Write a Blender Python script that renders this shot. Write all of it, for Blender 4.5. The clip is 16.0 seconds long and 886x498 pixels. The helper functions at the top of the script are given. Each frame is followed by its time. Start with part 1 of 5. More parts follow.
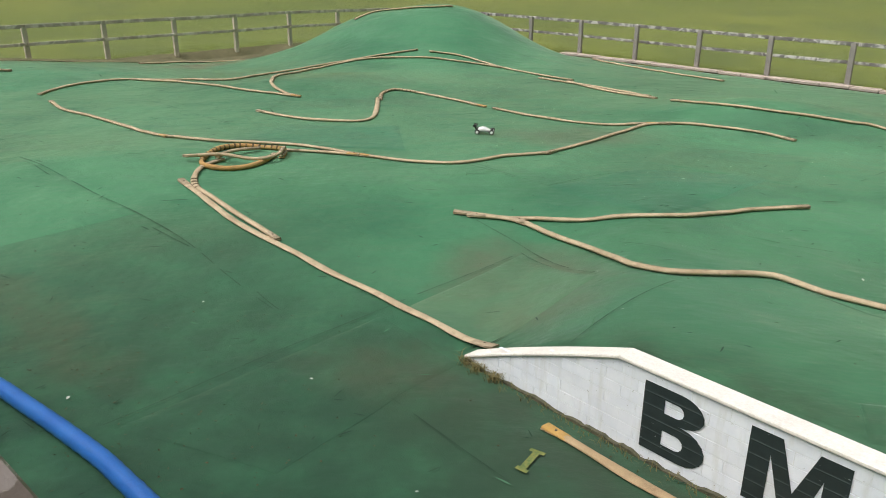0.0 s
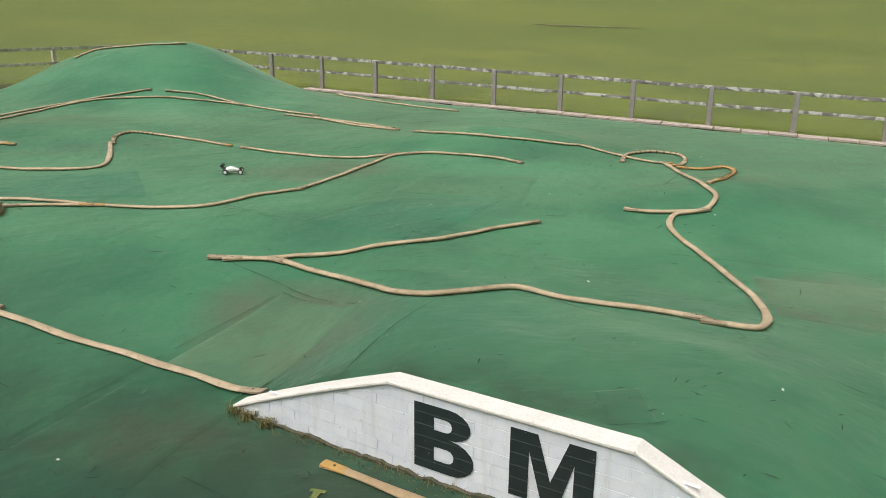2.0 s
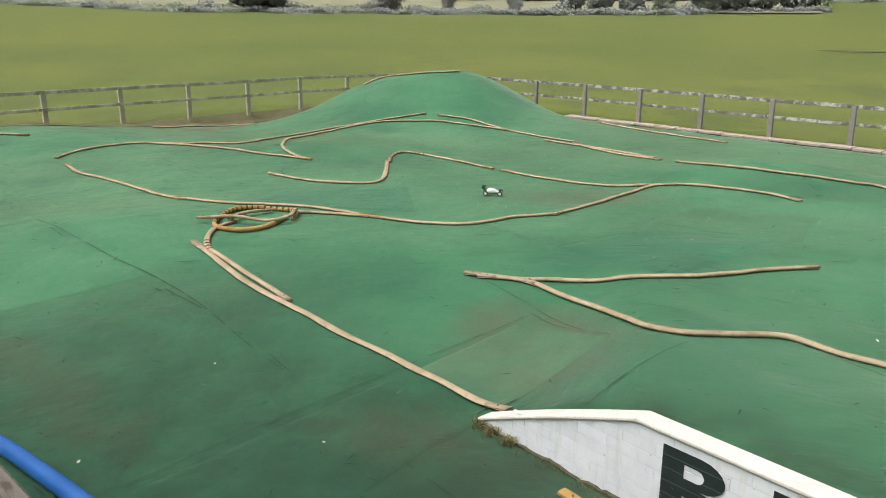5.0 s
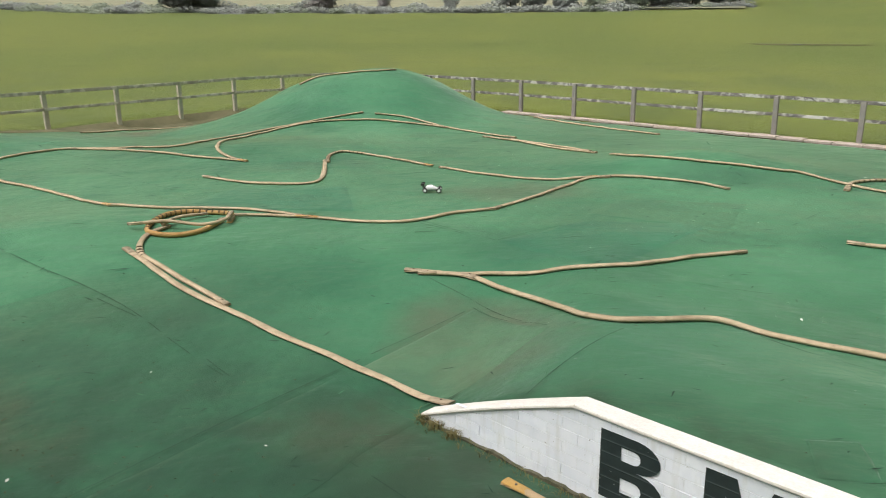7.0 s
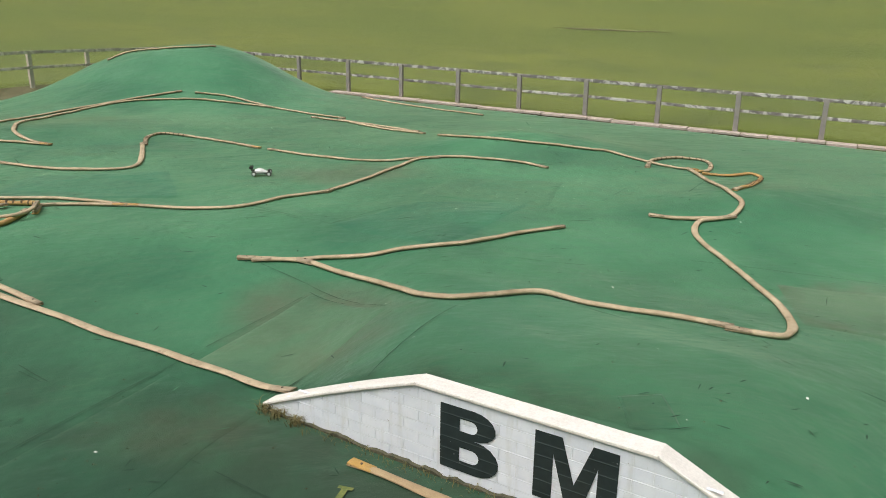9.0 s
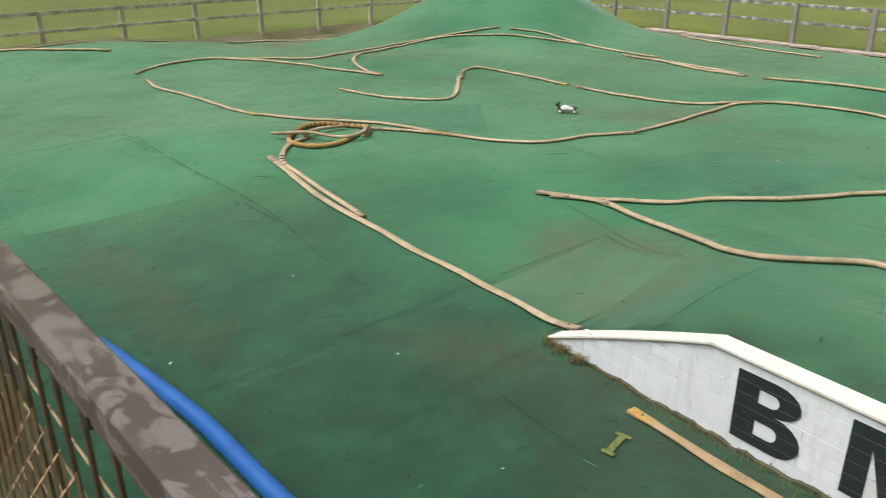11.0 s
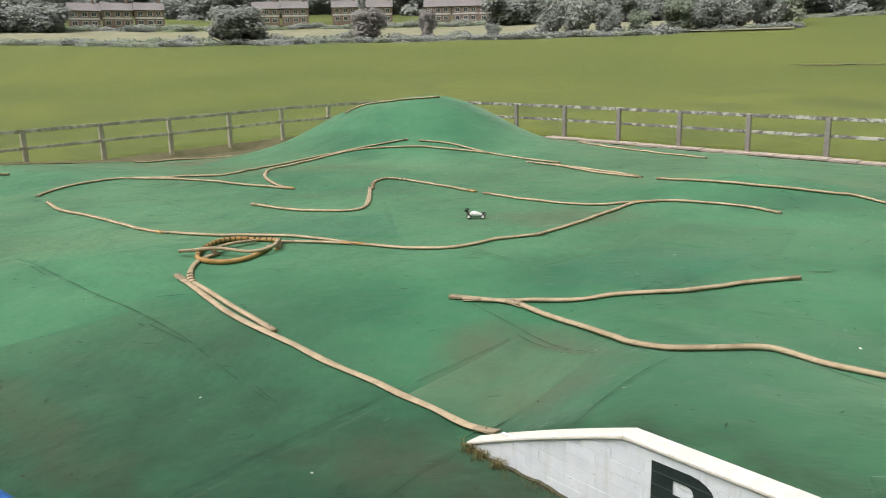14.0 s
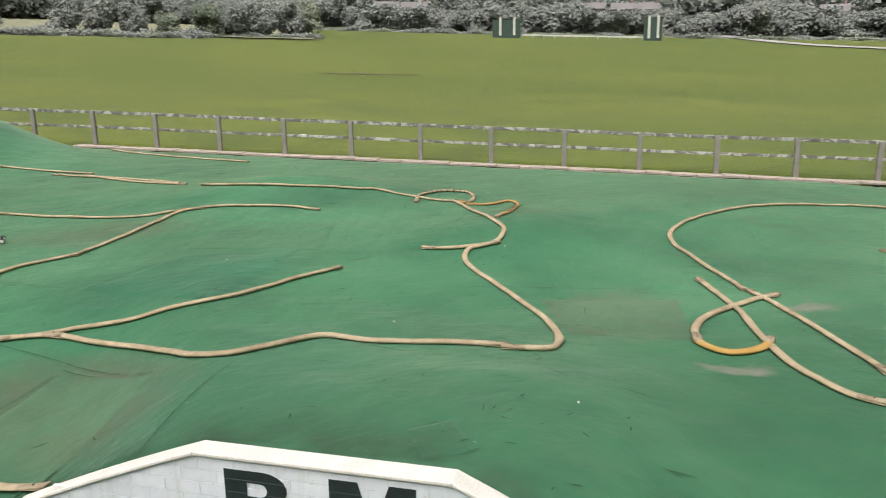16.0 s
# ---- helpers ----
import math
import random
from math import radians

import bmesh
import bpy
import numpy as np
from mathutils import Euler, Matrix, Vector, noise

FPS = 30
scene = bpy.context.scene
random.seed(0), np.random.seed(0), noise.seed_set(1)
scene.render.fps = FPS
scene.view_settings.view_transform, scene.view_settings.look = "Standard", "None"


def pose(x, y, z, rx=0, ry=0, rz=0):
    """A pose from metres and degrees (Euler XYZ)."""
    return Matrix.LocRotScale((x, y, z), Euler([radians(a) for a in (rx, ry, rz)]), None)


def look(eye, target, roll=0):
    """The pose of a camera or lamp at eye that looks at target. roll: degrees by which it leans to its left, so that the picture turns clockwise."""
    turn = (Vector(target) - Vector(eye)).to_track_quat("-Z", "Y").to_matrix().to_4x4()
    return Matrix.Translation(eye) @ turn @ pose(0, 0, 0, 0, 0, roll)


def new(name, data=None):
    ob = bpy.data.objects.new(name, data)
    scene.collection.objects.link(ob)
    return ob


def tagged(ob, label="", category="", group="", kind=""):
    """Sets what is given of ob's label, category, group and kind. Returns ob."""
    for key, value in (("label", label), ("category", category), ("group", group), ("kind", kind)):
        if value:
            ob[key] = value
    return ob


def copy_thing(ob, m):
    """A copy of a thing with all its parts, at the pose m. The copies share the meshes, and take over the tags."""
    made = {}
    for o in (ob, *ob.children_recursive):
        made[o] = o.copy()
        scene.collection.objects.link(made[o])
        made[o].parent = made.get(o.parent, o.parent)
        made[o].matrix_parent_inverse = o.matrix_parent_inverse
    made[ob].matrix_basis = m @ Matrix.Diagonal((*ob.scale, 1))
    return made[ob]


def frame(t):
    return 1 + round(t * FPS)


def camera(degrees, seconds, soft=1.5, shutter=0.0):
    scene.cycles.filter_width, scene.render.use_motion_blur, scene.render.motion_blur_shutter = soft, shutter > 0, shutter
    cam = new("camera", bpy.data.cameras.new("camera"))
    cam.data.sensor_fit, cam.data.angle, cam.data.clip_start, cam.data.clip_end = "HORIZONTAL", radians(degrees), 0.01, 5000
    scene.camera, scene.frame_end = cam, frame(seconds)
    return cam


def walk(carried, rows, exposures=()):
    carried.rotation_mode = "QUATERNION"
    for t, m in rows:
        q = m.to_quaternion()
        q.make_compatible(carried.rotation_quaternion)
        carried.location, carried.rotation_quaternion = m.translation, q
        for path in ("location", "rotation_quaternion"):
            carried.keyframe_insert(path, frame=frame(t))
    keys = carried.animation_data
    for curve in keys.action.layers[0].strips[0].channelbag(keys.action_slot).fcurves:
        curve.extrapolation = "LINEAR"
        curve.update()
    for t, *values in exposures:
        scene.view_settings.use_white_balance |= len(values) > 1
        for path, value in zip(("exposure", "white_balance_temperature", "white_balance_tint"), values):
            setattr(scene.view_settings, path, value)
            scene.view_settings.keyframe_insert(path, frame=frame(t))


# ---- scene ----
cam = camera(63.24, 16.0, soft=0.75, shutter=0.12)
# seconds, eye in metres, yaw to the left, pitch up, roll, in degrees
ROWS = [
    (0.0, 0.011, 0.049, 2.476, 0.04, -19.16, 0.45),
    (0.5, 0.030, -0.008, 2.484, -6.15, -17.92, -0.15),
    (1.0, 0.030, -0.025, 2.510, -15.76, -17.32, 0.19),
    (1.5, 0.025, -0.020, 2.517, -19.26, -16.79, 0.51),
    (2.0, 0.034, -0.004, 2.513, -19.56, -16.42, 0.51),
    (2.5, 0.036, 0.010, 2.518, -19.01, -16.29, 0.94),
    (3.0, 0.024, 0.034, 2.508, -9.20, -15.53, 0.73),
    (3.5, 0.020, 0.042, 2.483, -2.22, -14.50, -0.21),
    (4.0, -0.027, 0.038, 2.494, 0.56, -14.14, 0.24),
    (6.5, -0.046, 0.001, 2.501, 0.09, -14.97, -0.18),
    (7.0, 0.010, 0.003, 2.486, -4.01, -14.57, -0.68),
    (7.5, 0.029, 0.019, 2.476, -14.65, -14.52, 0.18),
    (8.0, 0.021, -0.025, 2.509, -17.94, -15.01, 0.68),
    (10.5, -0.089, -0.081, 2.562, -13.06, -19.79, -0.31),
    (11.0, -0.089, 0.022, 2.491, 6.15, -20.86, -0.45),
    (11.5, -0.080, 0.006, 2.510, 12.95, -17.72, -0.31),
    (12.0, -0.041, 0.019, 2.496, 13.40, -15.90, -1.63),
    (12.5, -0.037, 0.022, 2.495, 13.27, -15.54, -1.80),
    (13.0, -0.021, 0.020, 2.496, 12.16, -15.16, -1.71),
    (13.5, -0.018, 0.050, 2.486, 9.13, -13.81, -1.93),
    (14.0, -0.000, 0.009, 2.501, -0.50, -12.51, -1.65),
    (14.5, -0.008, 0.011, 2.497, -8.80, -12.59, -0.80),
    (15.0, -0.001, 0.020, 2.498, -12.43, -12.97, -0.75),
    (15.5, 0.015, -0.021, 2.527, -23.98, -12.86, -0.44),
    (16.0, 0.055, -0.023, 2.520, -35.55, -12.89, -0.70),
]


def carried_pose(x, y, z, yaw, pitch, roll):
    return pose(x, y, z) @ pose(0, 0, 0, 0, 0, yaw) @ pose(0, 0, 0, 90 + pitch, 0, 0) @ pose(0, 0, 0, 0, 0, roll)


EXPOSURES = [(0.0, -0.03), (1.0, -0.06), (2.5, -0.09), (3.5, 0.02), (6.5, 0.02), (7.5, -0.05), (8.2, -0.09), (10.5, -0.08), (11.3, 0.1), (13.5, 0.09), (14.5, 0.0), (16.0, 0.0)]
walk(cam, [(r[0], carried_pose(*r[1:])) for r in ROWS], EXPOSURES)


# ---- world and light ----
world = bpy.data.worlds.new("overcast_sky")
scene.world = world
world.use_nodes = True
wn, wl = world.node_tree.nodes, world.node_tree.links
sky = wn.new("ShaderNodeTexSky")
sky.sky_type = "NISHITA"
sky.sun_disc = False
sky.sun_elevation, sky.sun_rotation = radians(61), radians(240)
sky.dust_density, sky.air_density, sky.ozone_density = 7.0, 1.0, 0.3
soft_sky = wn.new("ShaderNodeHueSaturation")
soft_sky.inputs["Saturation"].default_value = 0.35
wl.new(sky.outputs["Color"], soft_sky.inputs["Color"])
wl.new(soft_sky.outputs["Color"], wn["Background"].inputs["Color"])
wn["Background"].inputs["Strength"].default_value = 0.16
sun = new("sun", bpy.data.lights.new("sun", "SUN"))
sun.data.energy, sun.data.angle, sun.data.color = 1.3, radians(45), (1.0, 0.98, 0.95)
sun.matrix_world = look((0, 0, 0), (0.48, 0.28, -1.0))


# ---- materials ----
def material(name, rough=0.8, metal=0.0):
    m = bpy.data.materials.new(name)
    m.use_nodes = True
    b = m.node_tree.nodes["Principled BSDF"]
    b.inputs["Roughness"].default_value, b.inputs["Metallic"].default_value = rough, metal
    return m, m.node_tree.nodes, m.node_tree.links, b


def where_node(nodes, links, scale=(1, 1, 1), own=False):
    tc, mp = nodes.new("ShaderNodeTexCoord"), nodes.new("ShaderNodeMapping")
    mp.inputs["Scale"].default_value = scale
    links.new(tc.outputs["Object"], mp.inputs["Vector"])
    return mp.outputs["Vector"]


def noise_node(nodes, links, vec, scale, detail=6.0, rough=0.6, twist=0.0):
    n = nodes.new("ShaderNodeTexNoise")
    n.inputs["Scale"].default_value, n.inputs["Detail"].default_value = scale, detail
    n.inputs["Roughness"].default_value, n.inputs["Distortion"].default_value = rough, twist
    links.new(vec, n.inputs["Vector"])
    return n.outputs["Fac"]


def ramp_node(nodes, links, fac, stops):
    r = nodes.new("ShaderNodeValToRGB")
    el = r.color_ramp.elements
    while len(el) < len(stops):
        el.new(0.5)
    for e, (p, c) in zip(el, stops):
        e.position, e.color = p, (*c, 1) if len(c) == 3 else c
    links.new(fac, r.inputs["Fac"])
    return r.outputs["Color"]


def mix_node(nodes, links, fac, a, b, mode="MIX"):
    m = nodes.new("ShaderNodeMix")
    m.data_type, m.blend_type = "RGBA", mode
    for sock, v in ((m.inputs[0], fac), (m.inputs[6], a), (m.inputs[7], b)):
        if hasattr(v, "is_linked"):
            links.new(v, sock)
        elif isinstance(v, (int, float)):
            sock.default_value = v
        else:
            sock.default_value = (*v, 1)
    return m.outputs[2]


def bump_node(nodes, links, fac, bsdf, strength=0.3, distance=0.01):
    b = nodes.new("ShaderNodeBump")
    b.inputs["Strength"].default_value, b.inputs["Distance"].default_value = strength, distance
    links.new(fac, b.inputs["Height"])
    links.new(b.outputs["Normal"], bsdf.inputs["Normal"])


def plain(name, dark, light, scale=8.0, rough=0.8, metal=0.0, bump_by=0.2, fine=90.0, spread=(0.35, 0.68)):
    """A surface with two scales of variation."""
    m, n, l, b = material(name, rough, metal)
    v = where_node(n, l)
    big, small = noise_node(n, l, v, scale), noise_node(n, l, v, fine, 4)
    col = ramp_node(n, l, big, [(spread[0], dark), (spread[1], light)])
    col = mix_node(n, l, 0.35, col, ramp_node(n, l, small, [(0.3, tuple(c * 0.7 for c in dark)), (0.75, tuple(min(1, c * 1.15) for c in light))]))
    l.new(col, b.inputs["Base Color"])
    bump_node(n, l, small, b, bump_by, 0.005)
    return m


def carpet_material(name="green_carpet", gain=(1, 1, 1), soil=0.5, marks=()):
    """Damp, felted outdoor carpet: rumpled, bleached in drifts, with grit trodden in."""
    m, n, l, b = material(name, 0.75)
    b.inputs["Specular IOR Level"].default_value = 0.32
    b.inputs["Sheen Weight"].default_value, b.inputs["Sheen Roughness"].default_value = 0.80, 0.30
    b.inputs["Sheen Tint"].default_value = (0.93, 1.0, 0.95, 1)
    v = where_node(n, l)

    def dye(r, g, bl):
        return (r * gain[0] * 1.55, g * gain[1] * 1.24, bl * gain[2] * 1.22)

    col = ramp_node(n, l, noise_node(n, l, v, 0.30, 4, 0.55), [(0.36, dye(0.020, 0.112, 0.056)), (0.50, dye(0.028, 0.143, 0.071)), (0.64, dye(0.040, 0.172, 0.087))])
    # bleached and darker drifts the size of a stride, and soft smears along the lanes
    drift = noise_node(n, l, where_node(n, l, (0.8, 1.2, 1.0)), 0.9, 5, 0.55, 0.2)
    col = mix_node(n, l, ramp_node(n, l, drift, [(0.50, (0, 0, 0)), (0.72, (0.42,) * 3)]), col, dye(0.052, 0.186, 0.102))
    col = mix_node(n, l, ramp_node(n, l, drift, [(0.32, (0.60,) * 3), (0.48, (0, 0, 0))]), col, dye(0.012, 0.088, 0.046))
    smear = noise_node(n, l, where_node(n, l, (0.8, 1.3, 1.0)), 4.0, 6, 0.6)
    col = mix_node(n, l, ramp_node(n, l, smear, [(0.52, (0, 0, 0)), (0.74, (0.32,) * 3)]), col, dye(0.060, 0.196, 0.112))
    col = mix_node(n, l, ramp_node(n, l, smear, [(0.28, (0.28,) * 3), (0.44, (0, 0, 0))]), col, dye(0.013, 0.080, 0.042))
    # trodden-in dirt
    dirt = ramp_node(n, l, noise_node(n, l, v, 0.42 if not marks == () else 1.1, 6, 0.62, 0.7), [(0.70 - 0.34 * soil, (0, 0, 0)), (0.88 - 0.26 * soil, (0.25 + 0.5 * soil,) * 3)])
    col = mix_node(n, l, dirt, col, (0.074, 0.084, 0.050))
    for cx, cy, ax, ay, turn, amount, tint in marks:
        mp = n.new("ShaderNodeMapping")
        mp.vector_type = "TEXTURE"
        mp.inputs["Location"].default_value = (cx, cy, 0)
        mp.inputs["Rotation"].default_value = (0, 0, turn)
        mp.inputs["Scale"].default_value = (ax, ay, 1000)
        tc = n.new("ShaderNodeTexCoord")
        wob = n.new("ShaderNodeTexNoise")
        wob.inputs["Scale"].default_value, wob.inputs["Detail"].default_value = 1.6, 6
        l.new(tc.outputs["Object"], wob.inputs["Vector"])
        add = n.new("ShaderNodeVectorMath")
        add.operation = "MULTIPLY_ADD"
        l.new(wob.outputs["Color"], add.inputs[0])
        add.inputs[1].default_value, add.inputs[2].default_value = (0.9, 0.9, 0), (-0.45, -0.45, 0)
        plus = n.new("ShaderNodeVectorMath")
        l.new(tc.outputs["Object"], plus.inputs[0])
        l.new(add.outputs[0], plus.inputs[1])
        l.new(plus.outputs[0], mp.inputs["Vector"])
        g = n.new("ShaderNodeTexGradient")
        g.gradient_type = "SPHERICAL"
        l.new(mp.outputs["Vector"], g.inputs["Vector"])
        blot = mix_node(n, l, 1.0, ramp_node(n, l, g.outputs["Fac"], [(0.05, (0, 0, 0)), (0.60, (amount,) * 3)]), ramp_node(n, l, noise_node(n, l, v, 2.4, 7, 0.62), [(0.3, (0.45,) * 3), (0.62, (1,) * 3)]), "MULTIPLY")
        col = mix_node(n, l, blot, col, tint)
    # specks of grit and leaf
    speck = ramp_node(n, l, noise_node(n, l, v, 30.0, 2, 0.6), [(0.735, (0, 0, 0)), (0.77, (0.6, 0.6, 0.6))])
    col = mix_node(n, l, speck, col, (0.040, 0.046, 0.026))
    fibre = noise_node(n, l, v, 140.0, 2, 0.6)
    col = mix_node(n, l, 0.16, col, ramp_node(n, l, fibre, [(0.25, (0.5,) * 3), (0.8, (1.4,) * 3)]), "MULTIPLY")
    l.new(col, b.inputs["Base Color"])
    # damp and drier places
    l.new(ramp_node(n, l, noise_node(n, l, v, 1.3, 5, 0.6), [(0.35, (0.62,) * 3), (0.65, (0.82,) * 3)]), b.inputs["Roughness"])
    # ruckles a hand or a foot across, over the felt's own grain
    big = noise_node(n, l, where_node(n, l, (0.9, 1.1, 1.0)), 1.7, 3, 0.45)
    low = noise_node(n, l, where_node(n, l, (0.9, 1.2, 1.0)), 6.0, 3, 0.5)
    sums = []
    for src, gain_by, base in ((big, 7.0, None), (low, 1.4, 0), (fibre, 0.22, 1)):
        w = n.new("ShaderNodeMath")
        w.operation = "MULTIPLY_ADD"
        l.new(src, w.inputs[0])
        w.inputs[1].default_value = gain_by
        if base is None:
            w.inputs[2].default_value = 0.0
        else:
            l.new(sums[base], w.inputs[2])
        sums.append(w.outputs[0])
    bump_node(n, l, sums[-1], b, 0.5, 0.011)
    return m


# worn, muddy, darker and lighter places, one a shaded slope: centre, half axes, turn, how strong, colour
MUD_AND_SHADE = [
    (-0.9, 3.7, 5.4, 3.3, -0.4, 0.92, (0.014, 0.058, 0.031)),
    (6.0, 2.2, 3.6, 2.8, 0.0, 0.75, (0.026, 0.104, 0.051)),
    (-3.2, 5.8, 3.6, 2.2, 0.4, 0.65, (0.022, 0.072, 0.038)),
    (2.5, 8.1, 1.9, 0.8, 0.3, 0.85, (0.016, 0.105, 0.062)),
    (2.0, 5.0, 1.5, 1.2, 0.4, 0.60, (0.040, 0.165, 0.090)),
    (-2.2, 13.2, 2.2, 0.8, 0.1, 0.5, (0.018, 0.110, 0.062)),
    # near slope of the right-hand bank, its shade put into the colour
    (5.2, 11.2, 1.8, 0.6, -0.3, 0.5, (0.028, 0.090, 0.052)),
    (0.7, 5.9, 0.9, 1.3, 0.3, 0.75, (0.102, 0.096, 0.066)),
    (6.0, 5.1, 1.3, 0.8, 0.4, 0.75, (0.112, 0.105, 0.080)),
    (-3.3, 5.3, 0.45, 2.2, 0.85, 0.32, (0.071, 0.068, 0.034)),
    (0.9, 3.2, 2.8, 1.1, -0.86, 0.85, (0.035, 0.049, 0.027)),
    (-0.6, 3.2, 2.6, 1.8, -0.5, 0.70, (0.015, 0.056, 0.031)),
    (-0.4, 4.6, 0.9, 0.5, 0.2, 0.40, (0.070, 0.075, 0.045)),
    (1.9, 10.9, 1.9, 0.8, 0.0, 0.60, (0.088, 0.102, 0.061)),
    (-3.0, 6.9, 2.0, 0.9, 0.1, 0.22, (0.060, 0.090, 0.048)),
    (8.02, 3.94, 0.55, 0.22, -0.75, 0.95, (0.224, 0.211, 0.177)),
    (5.83, 3.42, 0.42, 0.16, -0.75, 0.95, (0.224, 0.211, 0.177)),
    (-6.2, 18.4, 2.2, 0.6, 0.8, 0.90, (0.109, 0.082, 0.048)),
]
CARPET = carpet_material("green_carpet", (1, 1, 1), 0.10, MUD_AND_SHADE)
PATCH_MATS = {
    "mud": carpet_material("muddy_green_carpet", (1.5, 0.86, 0.95), 0.66),
    "pale": carpet_material("pale_green_carpet", (1.05, 0.99, 0.99), 0.06),
    "teal": carpet_material("blue_green_carpet", (0.66, 0.88, 0.95), 0.10),
    "deep": carpet_material("dark_green_carpet", (0.97, 0.92, 0.94), 0.10, MUD_AND_SHADE),
}


def grass_material():
    m, n, l, b = material("mown_grass", 0.80)
    b.inputs["Specular IOR Level"].default_value = 0.3
    b.inputs["Sheen Weight"].default_value, b.inputs["Sheen Roughness"].default_value = 0.75, 0.30
    b.inputs["Sheen Tint"].default_value = (0.97, 1.0, 0.80, 1)
    v = where_node(n, l)
    col = ramp_node(n, l, noise_node(n, l, v, 0.03, 5, 0.6), [(0.42, (0.102, 0.146, 0.011)), (0.58, (0.174, 0.200, 0.022))])
    col = mix_node(n, l, ramp_node(n, l, noise_node(n, l, v, 0.35, 6, 0.65, 0.4), [(0.48, (0, 0, 0)), (0.60, (0.8,) * 3)]), col, (0.076, 0.110, 0.012))
    col = mix_node(n, l, ramp_node(n, l, noise_node(n, l, where_node(n, l, (0.35, 1.6, 1)), 0.9, 5, 0.6), [(0.57, (0, 0, 0)), (0.66, (0.7,) * 3)]), col, (0.066, 0.080, 0.018))
    col = mix_node(n, l, 0.5, col, ramp_node(n, l, noise_node(n, l, v, 22.0, 5, 0.7), [(0.3, (0.55,) * 3), (0.72, (1.35,) * 3)]), "MULTIPLY")
    col = mix_node(n, l, 0.55, col, ramp_node(n, l, noise_node(n, l, where_node(n, l, (0.7, 1.6, 1.0)), 3.2, 7, 0.68), [(0.32, (0.62,) * 3), (0.68, (1.32,) * 3)]), "MULTIPLY")
    clump = ramp_node(n, l, noise_node(n, l, where_node(n, l, (1.0, 2.0, 1.0)), 1.7, 3, 0.5), [(0.66, (0, 0, 0)), (0.72, (0.6,) * 3)])
    col = mix_node(n, l, clump, col, (0.052, 0.062, 0.016))
    l.new(col, b.inputs["Base Color"])
    bump_node(n, l, noise_node(n, l, v, 14.0, 5, 0.7), b, 0.6, 0.05)
    return m


GRASS = grass_material()


def hose_material(name, dark, light, stain):
    """Woven canvas hose, grubby along its length."""
    m, n, l, b = material(name, 0.85)
    v = where_node(n, l)
    col = ramp_node(n, l, noise_node(n, l, v, 3.0, 6, 0.65), [(0.32, dark), (0.66, light)])
    col = mix_node(n, l, ramp_node(n, l, noise_node(n, l, v, 11.0, 6, 0.7), [(0.53, (0, 0, 0)), (0.72, (0.7,) * 3)]), col, stain)
    col = mix_node(n, l, 0.4, col, ramp_node(n, l, noise_node(n, l, v, 160.0, 2), [(0.3, (0.6,) * 3), (0.7, (1.2,) * 3)]), "MULTIPLY")
    l.new(col, b.inputs["Base Color"])
    bump_node(n, l, noise_node(n, l, v, 60.0, 4), b, 0.4, 0.006)
    return m


HOSE_MATS = {
    "tan": hose_material("tan_canvas", (0.34, 0.255, 0.160), (0.53, 0.425, 0.290), (0.20, 0.15, 0.10)),
    "orange": hose_material("orange_canvas", (0.40, 0.215, 0.065), (0.50, 0.325, 0.140), (0.22, 0.13, 0.06)),
    "worn": hose_material("worn_canvas_end", (0.26, 0.20, 0.13), (0.46, 0.37, 0.26), (0.12, 0.09, 0.06)),
    "board": hose_material("flat_tan_strip", (0.32, 0.22, 0.12), (0.46, 0.34, 0.20), (0.22, 0.15, 0.09)),
    "yellow": hose_material("yellow_canvas", (0.44, 0.24, 0.05), (0.52, 0.34, 0.12), (0.34, 0.22, 0.10)),
}
BOLT = plain("rusty_bolt", (0.10, 0.07, 0.05), (0.20, 0.15, 0.11), 30.0, 0.5, 0.7)
SEAM = plain("dark_seam", (0.010, 0.028, 0.018), (0.030, 0.075, 0.045), 5.0, 1.0)


def masonry_paint():
    m, n, l, b = material("white_masonry_paint", 0.65)
    v = where_node(n, l)
    col = ramp_node(n, l, noise_node(n, l, v, 6.0, 6), [(0.40, (0.77, 0.805, 0.89)), (0.60, (0.83, 0.86, 0.93))])
    info = n.new("ShaderNodeObjectInfo")
    col = mix_node(n, l, 1.0, col, ramp_node(n, l, info.outputs["Random"], [(0, (0.93,) * 3), (1, (1.0,) * 3)]), "MULTIPLY")
    col = mix_node(n, l, ramp_node(n, l, noise_node(n, l, v, 38.0, 5, 0.65), [(0.66, (0, 0, 0)), (0.70, (0.8,) * 3)]), col, (0.26, 0.25, 0.23))
    grime = ramp_node(n, l, noise_node(n, l, where_node(n, l, (9, 9, 1.5)), 1.6, 6), [(0.52, (0, 0, 0)), (0.70, (0.35,) * 3)])
    col = mix_node(n, l, grime, col, (0.52, 0.52, 0.48))
    l.new(col, b.inputs["Base Color"])
    bump_node(n, l, noise_node(n, l, v, 120.0, 4), b, 0.5, 0.005)
    return m


WHITE_PAINT = masonry_paint()
COPING = plain("white_painted_concrete", (0.70, 0.66, 0.62), (0.84, 0.80, 0.76), 6.0, 0.75, 0.0, 0.5, 70.0)
MORTAR = plain("painted_joint", (0.66, 0.68, 0.72), (0.80, 0.82, 0.86), 12.0, 0.9)
FENCE_WOOD = plain("weathered_grey_timber", (0.40, 0.35, 0.305), (0.60, 0.535, 0.47), 4.0, 0.8, 0.0, 0.6, 50.0)
GREY_POST = plain("grey_fence_post", (0.21, 0.188, 0.18), (0.34, 0.312, 0.30), 4.0, 0.8, 0.0, 0.6, 50.0)
